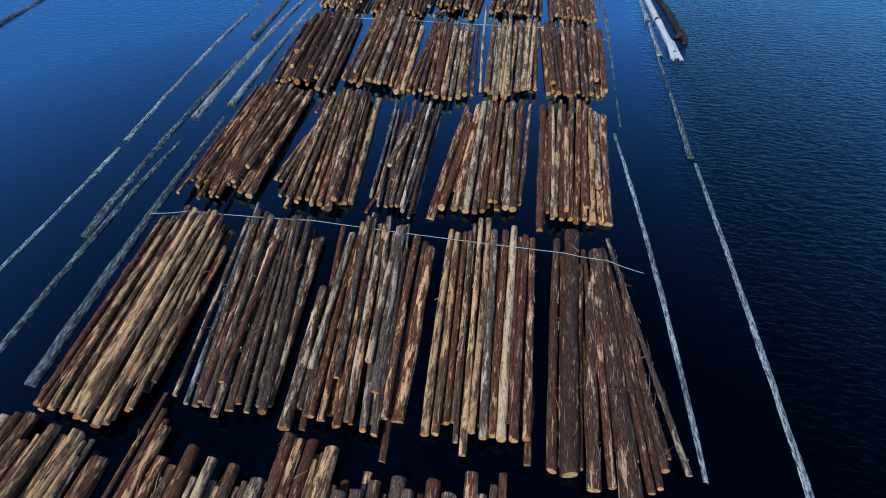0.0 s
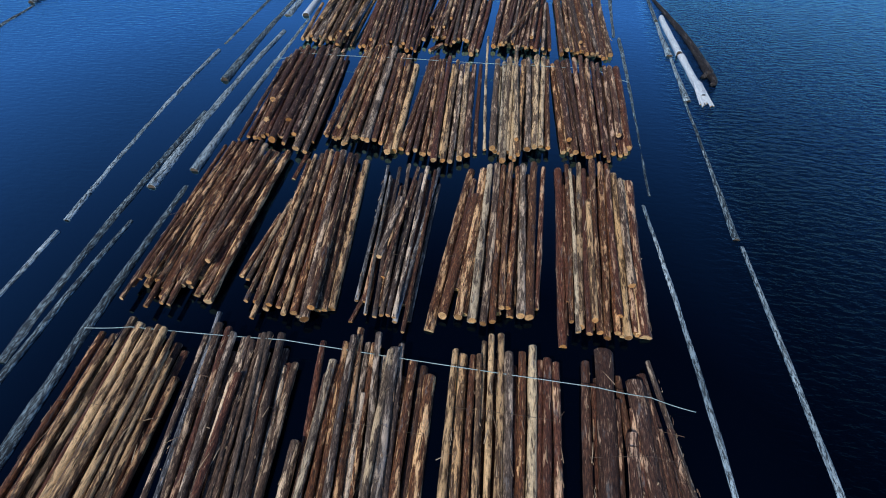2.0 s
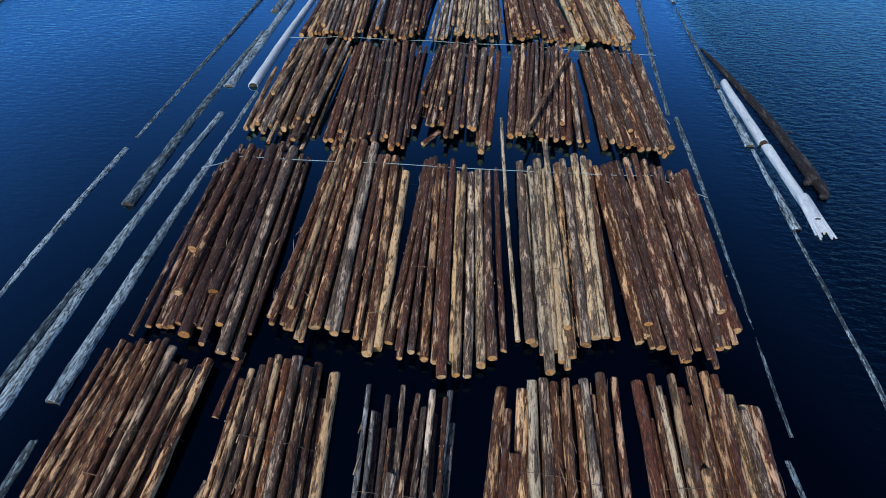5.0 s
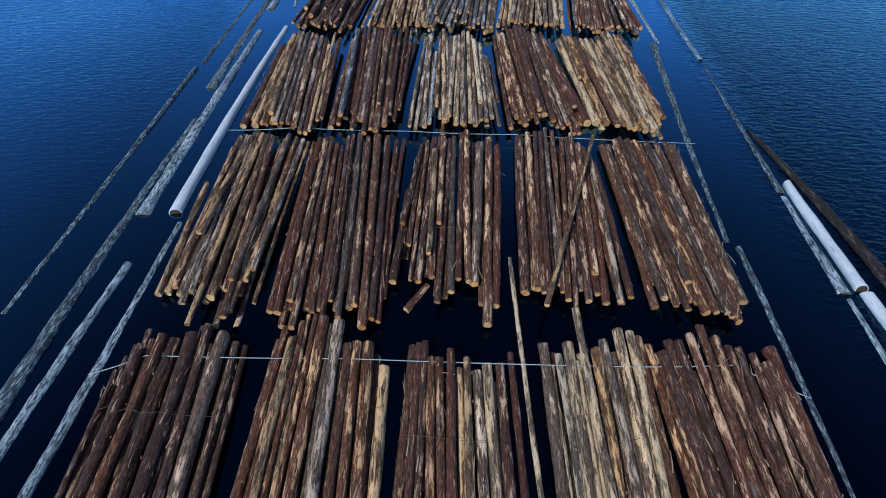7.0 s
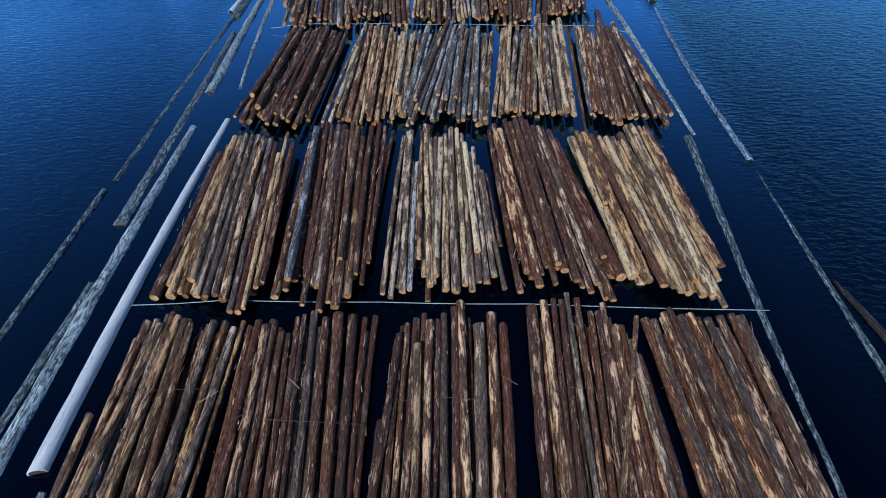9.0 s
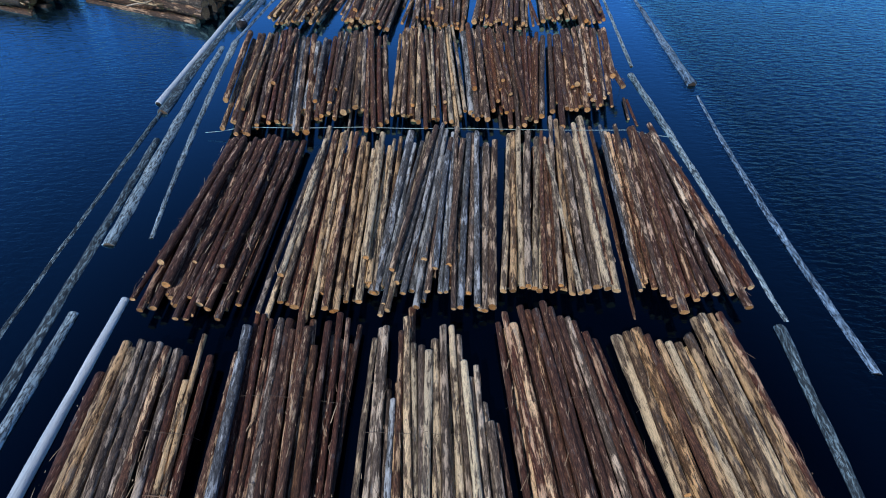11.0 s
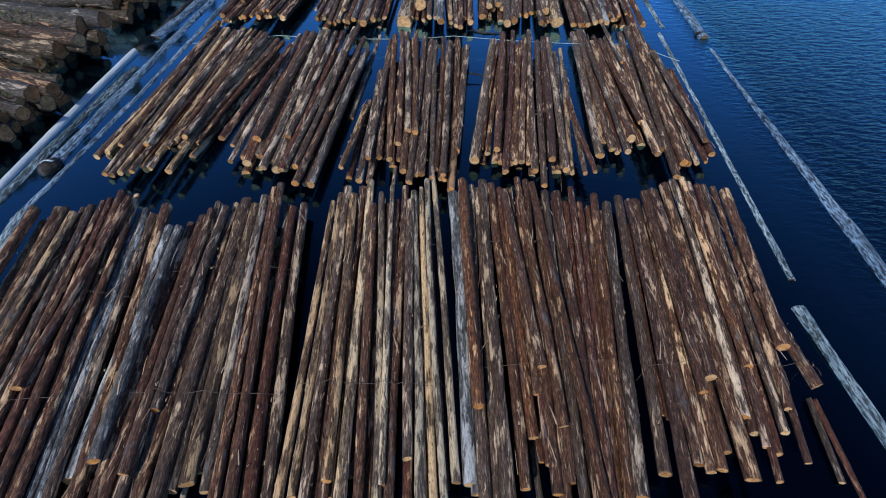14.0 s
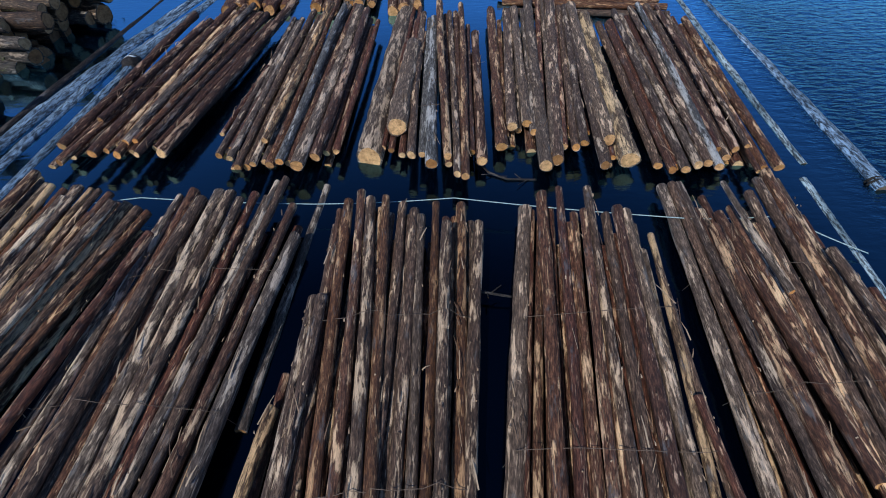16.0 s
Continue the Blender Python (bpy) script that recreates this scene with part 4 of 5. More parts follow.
log_bundle(-3.9, 16.1, [
    (-1.93, 5.8, -1.11, -4.7, 0.10, "u"), (-1.51, 4.8, -0.52, -5.4, 0.10, "u"), (-0.41, 2.5, -0.61, -2.1, 0.19, "g^"),
    (-1.02, 5.4, -0.04, -5.6, 0.12, "k"), (-0.60, 5.9, 0.29, -5.4, 0.12, "g"), (0.03, 5.6, -0.11, -3.3, 0.12, "b"),
    (0.31, 5.1, 0.59, -5.4, 0.12, "k"), (0.61, 5.8, 0.83, -5.5, 0.12, "g"), (1.20, 5.9, 0.92, -5.6, 0.15, "u"), (1.06, 5.5, 1.40, -6.2, 0.10, "c"),
    (1.46, 4.8, 1.48, -5.3, 0.11, "g_"), (-0.86, -3.6, -1.19, -5.7, 0.11, "r_"),
], "C")
log_bundle(1.3, 17.0, [
    (-2.00, 5.4, -2.75, -6.7, 0.36, "c"), (-1.54, 2.8, -2.15, -5.9, 0.24, "c"), (-1.17, 5.4, -1.51, -5.8, 0.26, "c"),
    (-0.82, 5.8, -0.81, -5.9, 0.24, "p"), (-0.41, 5.9, -0.27, -6.1, 0.22, "k"), (-0.02, 5.8, 0.18, -5.9, 0.20, "c"),
    (0.36, 5.9, 0.58, -5.2, 0.17, "o"), (0.81, 5.7, 0.79, -5.1, 0.19, "c"), (1.18, 6.0, 1.33, -5.4, 0.24, "g"), (1.78, 6.3, 1.75, -5.4, 0.23, "o"),
    (2.45, 6.4, 2.06, -4.7, 0.16, "r_"),
], "C")
log_bundle(6.5, 17.4, [
    (-2.07, 5.8, -1.88, -7.1, 0.28, "r"), (-1.49, 6.1, -1.49, -5.8, 0.18, "c"), (-1.23, 5.6, -1.25, -6.4, 0.16, "p"),
    (-0.76, 6.1, -1.01, -6.1, 0.17, "y"), (-0.45, 5.6, -0.66, -6.4, 0.16, "r"), (-0.45, 2.4, -0.48, -5.8, 0.17, "y^"),
    (0.20, 6.5, -0.24, -6.2, 0.20, "c"), (0.61, 6.4, 0.10, -6.5, 0.19, "c"), (0.94, 6.3, 0.58, -6.2, 0.16, "c"), (0.90, 5.6, 0.63, -5.4, 0.16, "r^"),
    (1.23, 5.5, 1.09, -6.3, 0.19, "y"), (1.56, 4.8, 1.39, -3.4, 0.20, "k^"), (2.10, 5.2, 1.76, -6.1, 0.28, "r"),
], "C")
log_bundle(-14.3, 29.9, [
    (-2.55, 4.5, -1.66, -6.8, 0.24, "d"), (-2.44, 5.2, -1.81, -5.0, 0.22, "d"), (-1.93, 5.3, -1.15, -2.1, 0.25, "d^"),
    (-2.17, 6.5, -0.34, -6.2, 0.17, "d"), (-1.23, 6.0, -0.55, -4.7, 0.21, "c^"), (-1.05, 6.1, 0.36, -6.5, 0.28, "d"),
    (-0.08, 6.2, 0.90, -4.4, 0.26, "d^"), (-0.03, 6.8, 1.40, -6.9, 0.16, "d"), (0.31, 6.8, 1.70, -6.0, 0.22, "d"),
    (1.14, 6.4, 2.20, -7.2, 0.28, "g"), (1.64, 6.1, 2.99, -7.4, 0.23, "k"), (2.11, 6.0, 3.06, -6.2, 0.28, "d"),
], "D")
log_bundle(-8.7, 30.4, [
    (-2.18, 5.8, -2.01, -5.8, 0.26, "b"), (-2.07, 6.4, -1.66, -6.2, 0.20, "c"), (-1.45, 5.6, -1.09, -5.5, 0.16, "y^"),
    (-1.44, 6.6, -0.78, -6.4, 0.16, "c"), (-1.26, 7.0, -0.22, -6.9, 0.16, "y"), (-0.97, 7.0, -0.44, -5.2, 0.16, "c"),
    (-0.60, 6.9, 0.19, -6.2, 0.25, "c"), (0.10, 6.8, 1.04, -6.4, 0.23, "g"), (0.63, 5.7, 1.53, -6.2, 0.21, "b"), (1.06, 5.8, 1.92, -6.5, 0.22, "c"),
    (1.56, 5.8, 2.46, -7.1, 0.26, "c"), (2.30, 4.9, 2.81, -6.8, 0.28, "y"),
], "D")
log_bundle(-3.3, 29.5, [
    (-2.12, 6.7, -2.09, -5.5, 0.27, "c"), (-1.87, 6.8, -1.46, -6.3, 0.19, "d"), (-1.64, 6.9, -1.03, -6.0, 0.18, "d"),
    (-1.25, 6.2, -0.58, -6.2, 0.19, "c"), (-0.93, 6.2, -0.15, -6.4, 0.18, "c"), (-0.57, 6.5, 0.27, -7.0, 0.24, "r"),
    (0.18, 6.2, 0.76, -6.8, 0.17, "y"), (0.54, 5.7, 1.23, -6.8, 0.21, "k"), (0.97, 6.0, 1.71, -6.2, 0.23, "p"), (1.43, 6.1, 2.20, -5.9, 0.24, "d"),
    (1.91, 6.8, 2.64, -5.3, 0.16, "r_"),
], "D")
log_bundle(1.8, 30.9, [
    (-2.99, 10.6, -1.89, -6.2, 0.11, "p_"), (-1.88, 5.7, -1.36, -6.3, 0.25, "g"), (-1.30, 5.2, -0.88, -6.9, 0.15, "p"),
    (-0.95, 5.7, -0.58, -7.7, 0.23, "p"), (-0.44, 7.1, 0.04, -5.8, 0.16, "p^"), (0.18, 5.5, 0.37, -6.9, 0.21, "y"),
    (0.57, 5.9, 0.85, -6.3, 0.24, "g"), (1.22, 6.4, 1.32, -5.9, 0.24, "p"), (1.72, 6.4, 1.71, -5.9, 0.20, "p"), (2.03, 6.2, 2.13, -5.9, 0.28, "c"),
], "D")
log_bundle(6.8, 30.9, [
    (-2.56, 5.9, -1.89, -5.8, 0.20, "c"), (-2.27, 5.3, -1.55, -5.2, 0.22, "d^"), (-1.71, 6.1, -1.09, -6.1, 0.22, "b"),
    (-1.30, 6.0, -0.68, -6.3, 0.20, "d"), (-0.75, 6.4, -0.40, -6.7, 0.19, "r"), (-0.28, 6.8, -0.19, -6.7, 0.21, "b"),
    (0.23, 6.3, 0.32, -6.1, 0.21, "b"), (0.63, 5.9, 0.67, -6.5, 0.17, "r"), (1.03, 5.8, 0.88, -6.8, 0.18, "d"), (1.48, 5.6, 1.26, -5.9, 0.18, "d"),
    (1.72, 5.1, 1.68, -4.2, 0.22, "b^"), (2.28, 6.0, 2.30, -4.8, 0.28, "r"),
], "D")
log_bundle(-14.8, 44.2, [
    (-2.60, 1.6, -2.05, -6.0, 0.17, "y"), (-2.14, 5.8, -1.49, -5.6, 0.17, "b"), (-1.90, 5.9, -0.81, -6.4, 0.16, "g"),
    (-1.39, 5.5, -1.46, -2.5, 0.16, "y^"), (-1.38, 6.1, -0.66, -5.9, 0.16, "g"), (-1.22, 6.3, -0.52, -4.8, 0.16, "b"),
    (-0.94, 6.1, -0.23, -7.5, 0.16, "y"), (-0.58, 5.9, 0.34, -6.1, 0.24, "y"), (-0.13, 5.6, 1.11, -7.1, 0.16, "b"),
    (0.12, 5.8, 0.83, -7.4, 0.16, "b_"), (0.52, 5.7, 1.29, -6.7, 0.16, "y"), (0.92, 5.6, 1.13, -5.4, 0.16, "g^"), (1.25, 5.8, 1.52, -5.1, 0.16, "y"),
    (1.73, 5.4, 1.82, -4.6, 0.16, "g^"), (1.72, 6.2, 2.17, -6.0, 0.11, "y_"), (1.56, -3.4, 1.71, -7.2, 0.16, "r_"),
], "E")
log_bundle(-9.6, 43.8, [
    (-2.91, 6.1, -2.10, -6.2, 0.28, "b"), (-2.55, 6.3, -1.74, -6.3, 0.20, "r"), (-2.12, 5.9, -1.21, -5.9, 0.17, "b^"),
    (-1.93, 6.3, -0.95, -7.1, 0.18, "b"), (-1.46, 5.8, -0.37, -6.1, 0.16, "b"), (-0.99, 6.5, 0.26, -6.8, 0.20, "d"),
    (-0.63, 6.6, 0.33, -5.6, 0.16, "d"), (-0.35, 6.8, 0.89, -6.4, 0.16, "g"), (0.20, 6.5, 1.54, -5.8, 0.16, "b"), (0.75, 6.7, 2.05, -6.9, 0.22, "b"),
    (1.43, 6.6, 2.36, -6.5, 0.22, "d"), (1.99, 6.6, 2.62, -6.5, 0.17, "r"), (2.45, 6.7, 2.70, -5.2, 0.24, "r"),
], "E")
log_bundle(-4.6, 44.8, [
    (-1.89, 1.0, -2.01, -5.3, 0.20, "d"), (-1.47, 4.5, -1.88, -1.9, 0.16, "d^"), (-1.35, 5.1, -1.51, -3.1, 0.16, "d"),
    (-1.14, 5.2, -1.24, -5.3, 0.16, "b"), (-0.87, 5.4, -0.79, -5.4, 0.16, "d"), (-0.60, 4.0, -0.50, -4.0, 0.16, "y^"),
    (-0.48, 5.8, -0.26, -5.0, 0.16, "b"), (-0.17, 5.1, -0.13, -1.9, 0.16, "b^"), (0.04, 5.4, 0.15, -6.4, 0.17, "d"),
    (0.37, 5.8, 0.67, -5.8, 0.19, "g"), (0.74, 6.1, 1.02, -5.0, 0.19, "d"), (1.11, 6.5, 1.42, -5.2, 0.21, "b"), (1.81, 5.3, 1.74, -5.3, 0.26, "g"),
    (2.40, 5.9, 2.31, -7.4, 0.24, "b"), (2.89, 5.4, 2.69, -6.3, 0.28, "r"), (-0.43, -5.1, -1.28, -6.6, 0.16, "r_"),
], "E")
log_bundle(1.8, 45.0, [
    (-2.12, 6.1, -2.46, -5.8, 0.28, "d"), (-1.59, 6.4, -1.87, -5.6, 0.22, "b"), (-1.23, 6.5, -1.51, -5.8, 0.16, "d"),
    (-0.86, 6.4, -1.31, -5.7, 0.16, "d"), (-0.48, 6.8, -0.94, -5.4, 0.16, "g"), (-0.13, 6.5, -0.79, -5.8, 0.16, "b"),
    (0.33, 5.8, -0.48, -6.1, 0.16, "b"), (0.64, 5.8, -0.17, -6.5, 0.16, "d"), (1.00, 6.2, 0.28, -6.2, 0.16, "d"),
    (1.17, 4.9, 0.68, -4.9, 0.16, "b^"), (1.63, 5.2, 1.06, -6.2, 0.18, "r"), (1.80, 4.4, 1.64, -6.2, 0.16, "g"), (1.91, 3.7, 2.24, -5.8, 0.24, "d"),
    (1.89, 5.0, -1.65, -7.1, 0.12, "y!"),
], "E")
log_bundle(6.8, 44.7, [
    (-2.31, 5.9, -1.78, -5.9, 0.19, "b"), (-1.99, 5.8, -1.25, -5.5, 0.20, "k"), (-1.58, 6.0, -0.88, -6.0, 0.16, "b"),
    (-1.19, 6.3, -0.37, -6.1, 0.16, "d"), (-0.98, 5.7, -0.24, -4.9, 0.19, "k^"), (-0.32, 6.1, 0.38, -6.2, 0.23, "c"),
    (-0.01, 5.9, 0.74, -6.2, 0.16, "b"), (0.36, 5.7, 1.05, -6.3, 0.19, "k"), (0.99, 6.0, 1.32, -6.4, 0.20, "d"), (1.42, 6.1, 1.58, -6.6, 0.21, "b"),
    (1.86, 6.1, 2.15, -5.4, 0.28, "k"),
], "E")
log_bundle(-15.1, 57.4, [
    (-2.56, 4.7, -2.31, -6.0, 0.28, "r"), (-2.21, 6.1, -1.54, -5.9, 0.23, "y"), (-1.57, 5.6, -0.58, -5.4, 0.18, "y^"),
    (-1.51, 6.1, -0.27, -6.1, 0.18, "g"), (-1.08, 6.0, 0.08, -6.1, 0.17, "g"), (-0.79, 6.0, 0.44, -5.9, 0.19, "g"),
    (-0.35, 5.8, 0.96, -6.3, 0.18, "b"), (0.04, 5.7, 1.43, -6.8, 0.19, "g"), (0.47, 5.4, 1.78, -6.8, 0.17, "r"), (0.94, 4.3, 2.05, -6.7, 0.16, "y"),
    (1.10, 6.4, 2.17, -5.5, 0.16, "y"), (1.66, 5.4, 2.33, -5.2, 0.23, "r"),
], "F")
log_bundle(-10.0, 58.4, [
    (-2.31, 4.6, -1.95, -6.9, 0.20, "b"), (-2.29, 5.7, -1.43, -6.2, 0.21, "u^"), (-2.17, 6.5, -1.13, -6.0, 0.16, "r"),
    (-1.79, 6.3, -0.66, -5.9, 0.16, "r"), (-1.43, 6.2, -0.58, -7.5, 0.16, "b"), (-1.02, 6.2, -0.13, -6.4, 0.19, "g"),
    (-0.64, 6.2, 0.19, -7.7, 0.20, "d"), (-0.14, 6.5, 0.85, -7.6, 0.21, "b"), (0.36, 5.5, 0.81, -5.1, 0.16, "b^"),
    (0.70, 4.8, 1.33, -7.0, 0.18, "o"), (1.06, 6.0, 1.58, -5.7, 0.19, "r"), (1.41, 6.5, 2.02, -6.2, 0.17, "r"), (1.85, 6.2, 2.13, -4.9, 0.17, "r"),
    (2.39, 6.0, 2.14, -2.4, 0.21, "d"),
], "F")
log_bundle(-4.1, 57.8, [
    (-2.74, 5.8, -2.92, -6.2, 0.22, "p"), (-2.58, 6.4, -2.54, -6.3, 0.16, "g"), (-2.32, 6.5, -2.09, -5.9, 0.19, "g"),
    (-1.83, 3.1, -1.72, -6.0, 0.16, "u"), (-1.76, 6.1, -1.31, -4.2, 0.16, "b"), (-1.52, 6.9, -0.79, -5.7, 0.16, "p"),
    (-1.26, 7.8, -0.93, -6.2, 0.16, "b_"), (-0.86, 5.4, -0.51, -5.2, 0.16, "g"), (-0.59, 5.0, -0.48, -4.3, 0.16, "p^"),
    (-0.34, 5.7, -0.03, -5.9, 0.18, "p"), (0.09, 6.4, 0.34, -6.1, 0.20, "g"), (0.49, 6.4, 0.74, -5.6, 0.17, "p"), (0.76, 6.0, 1.08, -5.9, 0.16, "g"),
    (0.93, 4.5, 1.37, -3.9, 0.16, "p^"), (1.16, 4.0, 1.43, -5.5, 0.16, "g"), (1.43, 4.5, 1.78, -5.5, 0.16, "g"), (1.61, 3.0, 2.20, -5.1, 0.16, "g"),
    (1.75, 2.1, 2.18, -3.0, 0.16, "g^"), (2.01, 2.1, 2.60, -3.2, 0.16, "b"), (2.13, -1.3, 2.60, -5.8, 0.16, "g"),
], "F")
log_bundle(1.0, 58.6, [
    (-2.70, 5.9, -1.71, -6.7, 0.28, "r"), (-2.37, 6.4, -1.35, -5.5, 0.21, "r"), (-2.06, 5.8, -0.79, -6.3, 0.22, "b"),
    (-1.59, 6.7, -0.41, -5.3, 0.16, "d"), (-1.27, 6.5, -0.15, -6.3, 0.16, "b"), (-1.02, 6.2, -0.03, -5.5, 0.19, "d^"),
    (-0.61, 6.9, 0.40, -5.6, 0.20, "d"), (-0.33, 6.6, 0.90, -6.1, 0.19, "d"), (0.07, 6.2, 1.46, -6.7, 0.19, "d"), (0.36, 6.1, 1.85, -6.2, 0.16, "g"),
    (0.65, 5.9, 2.31, -7.1, 0.16, "d"), (0.82, 5.0, 2.25, -5.0, 0.16, "r^"), (1.17, 5.0, 3.11, -5.6, 0.28, "r"),
], "F")
log_bundle(6.2, 58.1, [
    (-2.82, 5.8, -1.60, -5.1, 0.27, "p"), (-2.63, 5.6, -2.10, -0.7, 0.18, "y^"), (-2.05, 6.0, -0.93, -5.5, 0.28, "y"),
    (-1.60, 5.7, -0.38, -5.8, 0.20, "b"), (-1.23, 5.4, 0.02, -6.0, 0.17, "y"), (-0.79, 5.3, 0.26, -6.2, 0.17, "p"),
    (-0.40, 5.3, 0.56, -6.3, 0.18, "y"), (0.02, 5.5, 0.86, -5.8, 0.21, "y^"), (0.64, 6.5, 1.22, -6.4, 0.21, "y"), (0.96, 6.7, 1.63, -6.4, 0.17, "p"),
    (1.24, 6.9, 2.01, -6.9, 0.16, "p"), (1.58, 6.9, 2.21, -5.4, 0.18, "y"), (1.89, 6.9, 2.70, -4.5, 0.28, "r"),
], "F")
log_bundle(-15.2, 71.5, [
    (-1.88, 1.7, -2.70, -5.8, 0.16, "r"), (-1.85, 6.3, -2.09, -6.4, 0.16, "r"), (-1.36, 5.8, -2.02, -3.9, 0.22, "d^"),
    (-1.50, 7.0, -1.70, -6.2, 0.16, "d"), (-0.80, 6.0, -1.39, -5.2, 0.23, "d^"), (-0.59, 6.0, -0.74, -6.1, 0.17, "d"),
    (-0.30, 6.1, -0.37, -6.9, 0.16, "d"), (0.04, 6.0, -0.01, -7.0, 0.16, "r"), (0.52, 5.8, -0.51, -3.9, 0.16, "d^"),
    (0.49, 6.4, -0.17, -5.8, 0.16, "d"), (0.75, 6.5, 0.31, -6.1, 0.20, "d"), (1.36, 5.8, 0.88, -4.2, 0.16, "r^"), (1.49, 6.0, 0.77, -6.3, 0.16, "d"),
    (1.79, 6.1, 1.40, -6.9, 0.24, "d"), (2.22, 6.2, 1.59, -6.3, 0.20, "d"), (2.76, 6.3, 2.07, -6.1, 0.17, "d"),
], "G")
log_bundle(-9.6, 71.7, [
    (-1.73, 5.1, -2.49, -6.8, 0.16, "g"), (-1.63, 3.6, -2.13, -7.1, 0.16, "p"), (-1.41, 5.6, -1.94, -4.9, 0.16, "p^"),
    (-1.47, 7.3, -1.69, -6.3, 0.16, "p"), (-1.07, 6.8, -1.03, -6.4, 0.24, "b"), (-0.73, 6.7, -0.47, -7.1, 0.16, "y"),
    (-0.41, 6.7, -0.17, -7.0, 0.16, "p"), (-0.10, 6.8, 0.02, -5.7, 0.16, "y"), (0.26, 6.6, 0.35, -6.6, 0.19, "b"),
    (0.66, 6.2, 0.83, -6.6, 0.19, "y"), (0.98, 5.8, 1.19, -6.1, 0.16, "y"), (1.37, 5.1, 1.39, -5.2, 0.16, "p"), (1.56, 6.0, 1.78, -6.1, 0.19, "p"),
    (1.88, 6.1, 1.97, -3.9, 0.17, "p^"), (2.34, 5.4, 2.20, -5.1, 0.20, "y"), (2.66, 6.2, 2.42, -5.6, 0.17, "p"), (2.98, 6.6, 2.7, -5.2, 0.16, "y"),
], "G")
log_bundle(-4.0, 71.9, [
    (-2.01, 6.9, -3.13, -5.7, 0.28, "u"), (-1.30, 5.8, -2.65, -6.5, 0.16, "u"), (-0.87, 6.8, -2.83, -7.0, 0.16, "p"),
    (-0.41, 6.8, -2.40, -4.8, 0.16, "k^"), (-0.50, 6.4, -2.17, -5.2, 0.16, "u"), (-0.05, 7.4, -1.84, -5.9, 0.15, "u"),
    (0.21, 6.9, -1.25, -6.6, 0.16, "u"), (0.12, 3.9, -0.91, -4.1, 0.16, "u^"), (0.34, 4.1, -0.47, -4.7, 0.16, "u^"),
    (0.52, 5.8, -0.77, -5.9, 0.16, "k"), (0.66, 6.4, -0.24, -5.8, 0.16, "u"), (0.80, 7.1, 0.11, -5.9, 0.16, "u"), (0.90, 6.9, 0.37, -6.8, 0.16, "k"),
    (1.19, 5.4, 0.24, -4.5, 0.16, "k^"), (1.59, 6.4, 0.75, -6.7, 0.18, "u"), (1.89, 6.5, 1.07, -5.9, 0.16, "g"), (2.12, 6.5, 1.45, -6.6, 0.19, "u"),
    (2.58, 5.6, 1.85, -6.7, 0.21, "g"), (3.15, 6.0, 2.20, -6.6, 0.28, "k"),
], "G")
log_bundle(2.0, 72.4, [
    (-1.92, 6.2, -3.26, -6.1, 0.26, "p"), (-1.62, 6.2, -2.86, -6.2, 0.18, "y"), (-1.24, 6.4, -2.47, -6.1, 0.15, "p"),
    (-0.74, 6.2, -2.10, -6.1, 0.21, "g"), (-0.31, 5.5, -1.78, -6.1, 0.19, "p"), (0.15, 6.0, -1.40, -6.1, 0.16, "b"),
    (0.24, 5.6, -1.03, -6.3, 0.16, "b"), (0.14, 4.3, 0.04, -6.6, 0.14, "p^"), (0.99, 7.8, -0.63, -5.9, 0.14, "g"),
    (1.24, 7.3, -0.21, -6.5, 0.15, "y"), (1.50, 6.7, 0.62, -6.2, 0.24, "g"), (1.79, 6.1, 1.11, -5.9, 0.20, "g"), (2.26, 7.1, 1.50, -6.2, 0.18, "p"),
    (2.84, 8.1, 1.97, -6.1, 0.22, "p"), (3.48, 7.8, 2.58, -7.4, 0.14, "o_"),
], "G")
log_bundle(7.6, 72.1, [
    (-1.76, 7.3, -2.55, -5.9, 0.19, "u"), (-1.51, 6.6, -2.47, -5.3, 0.16, "k"), (-1.24, 6.4, -2.30, -5.4, 0.24, "c"),
    (-0.99, 6.2, -2.00, -5.8, 0.20, "c"), (-0.64, 7.3, -1.66, -6.2, 0.15, "k"), (-0.40, 5.8, -1.34, -6.3, 0.19, "d"),
    (0.12, 6.8, -0.92, -7.1, 0.20, "b"), (0.44, 7.1, -0.14, -6.4, 0.17, "b"), (0.77, 6.3, 0.31, -6.1, 0.17, "d"),
    (1.07, 6.1, 0.78, -6.1, 0.18, "d"), (1.36, 6.3, 1.34, -6.2, 0.16, "k"), (1.58, 7.4, 1.95, -6.8, 0.18, "d"),
    (1.84, 5.5, 2.57, -5.6, 0.18, "r"),
], "G")
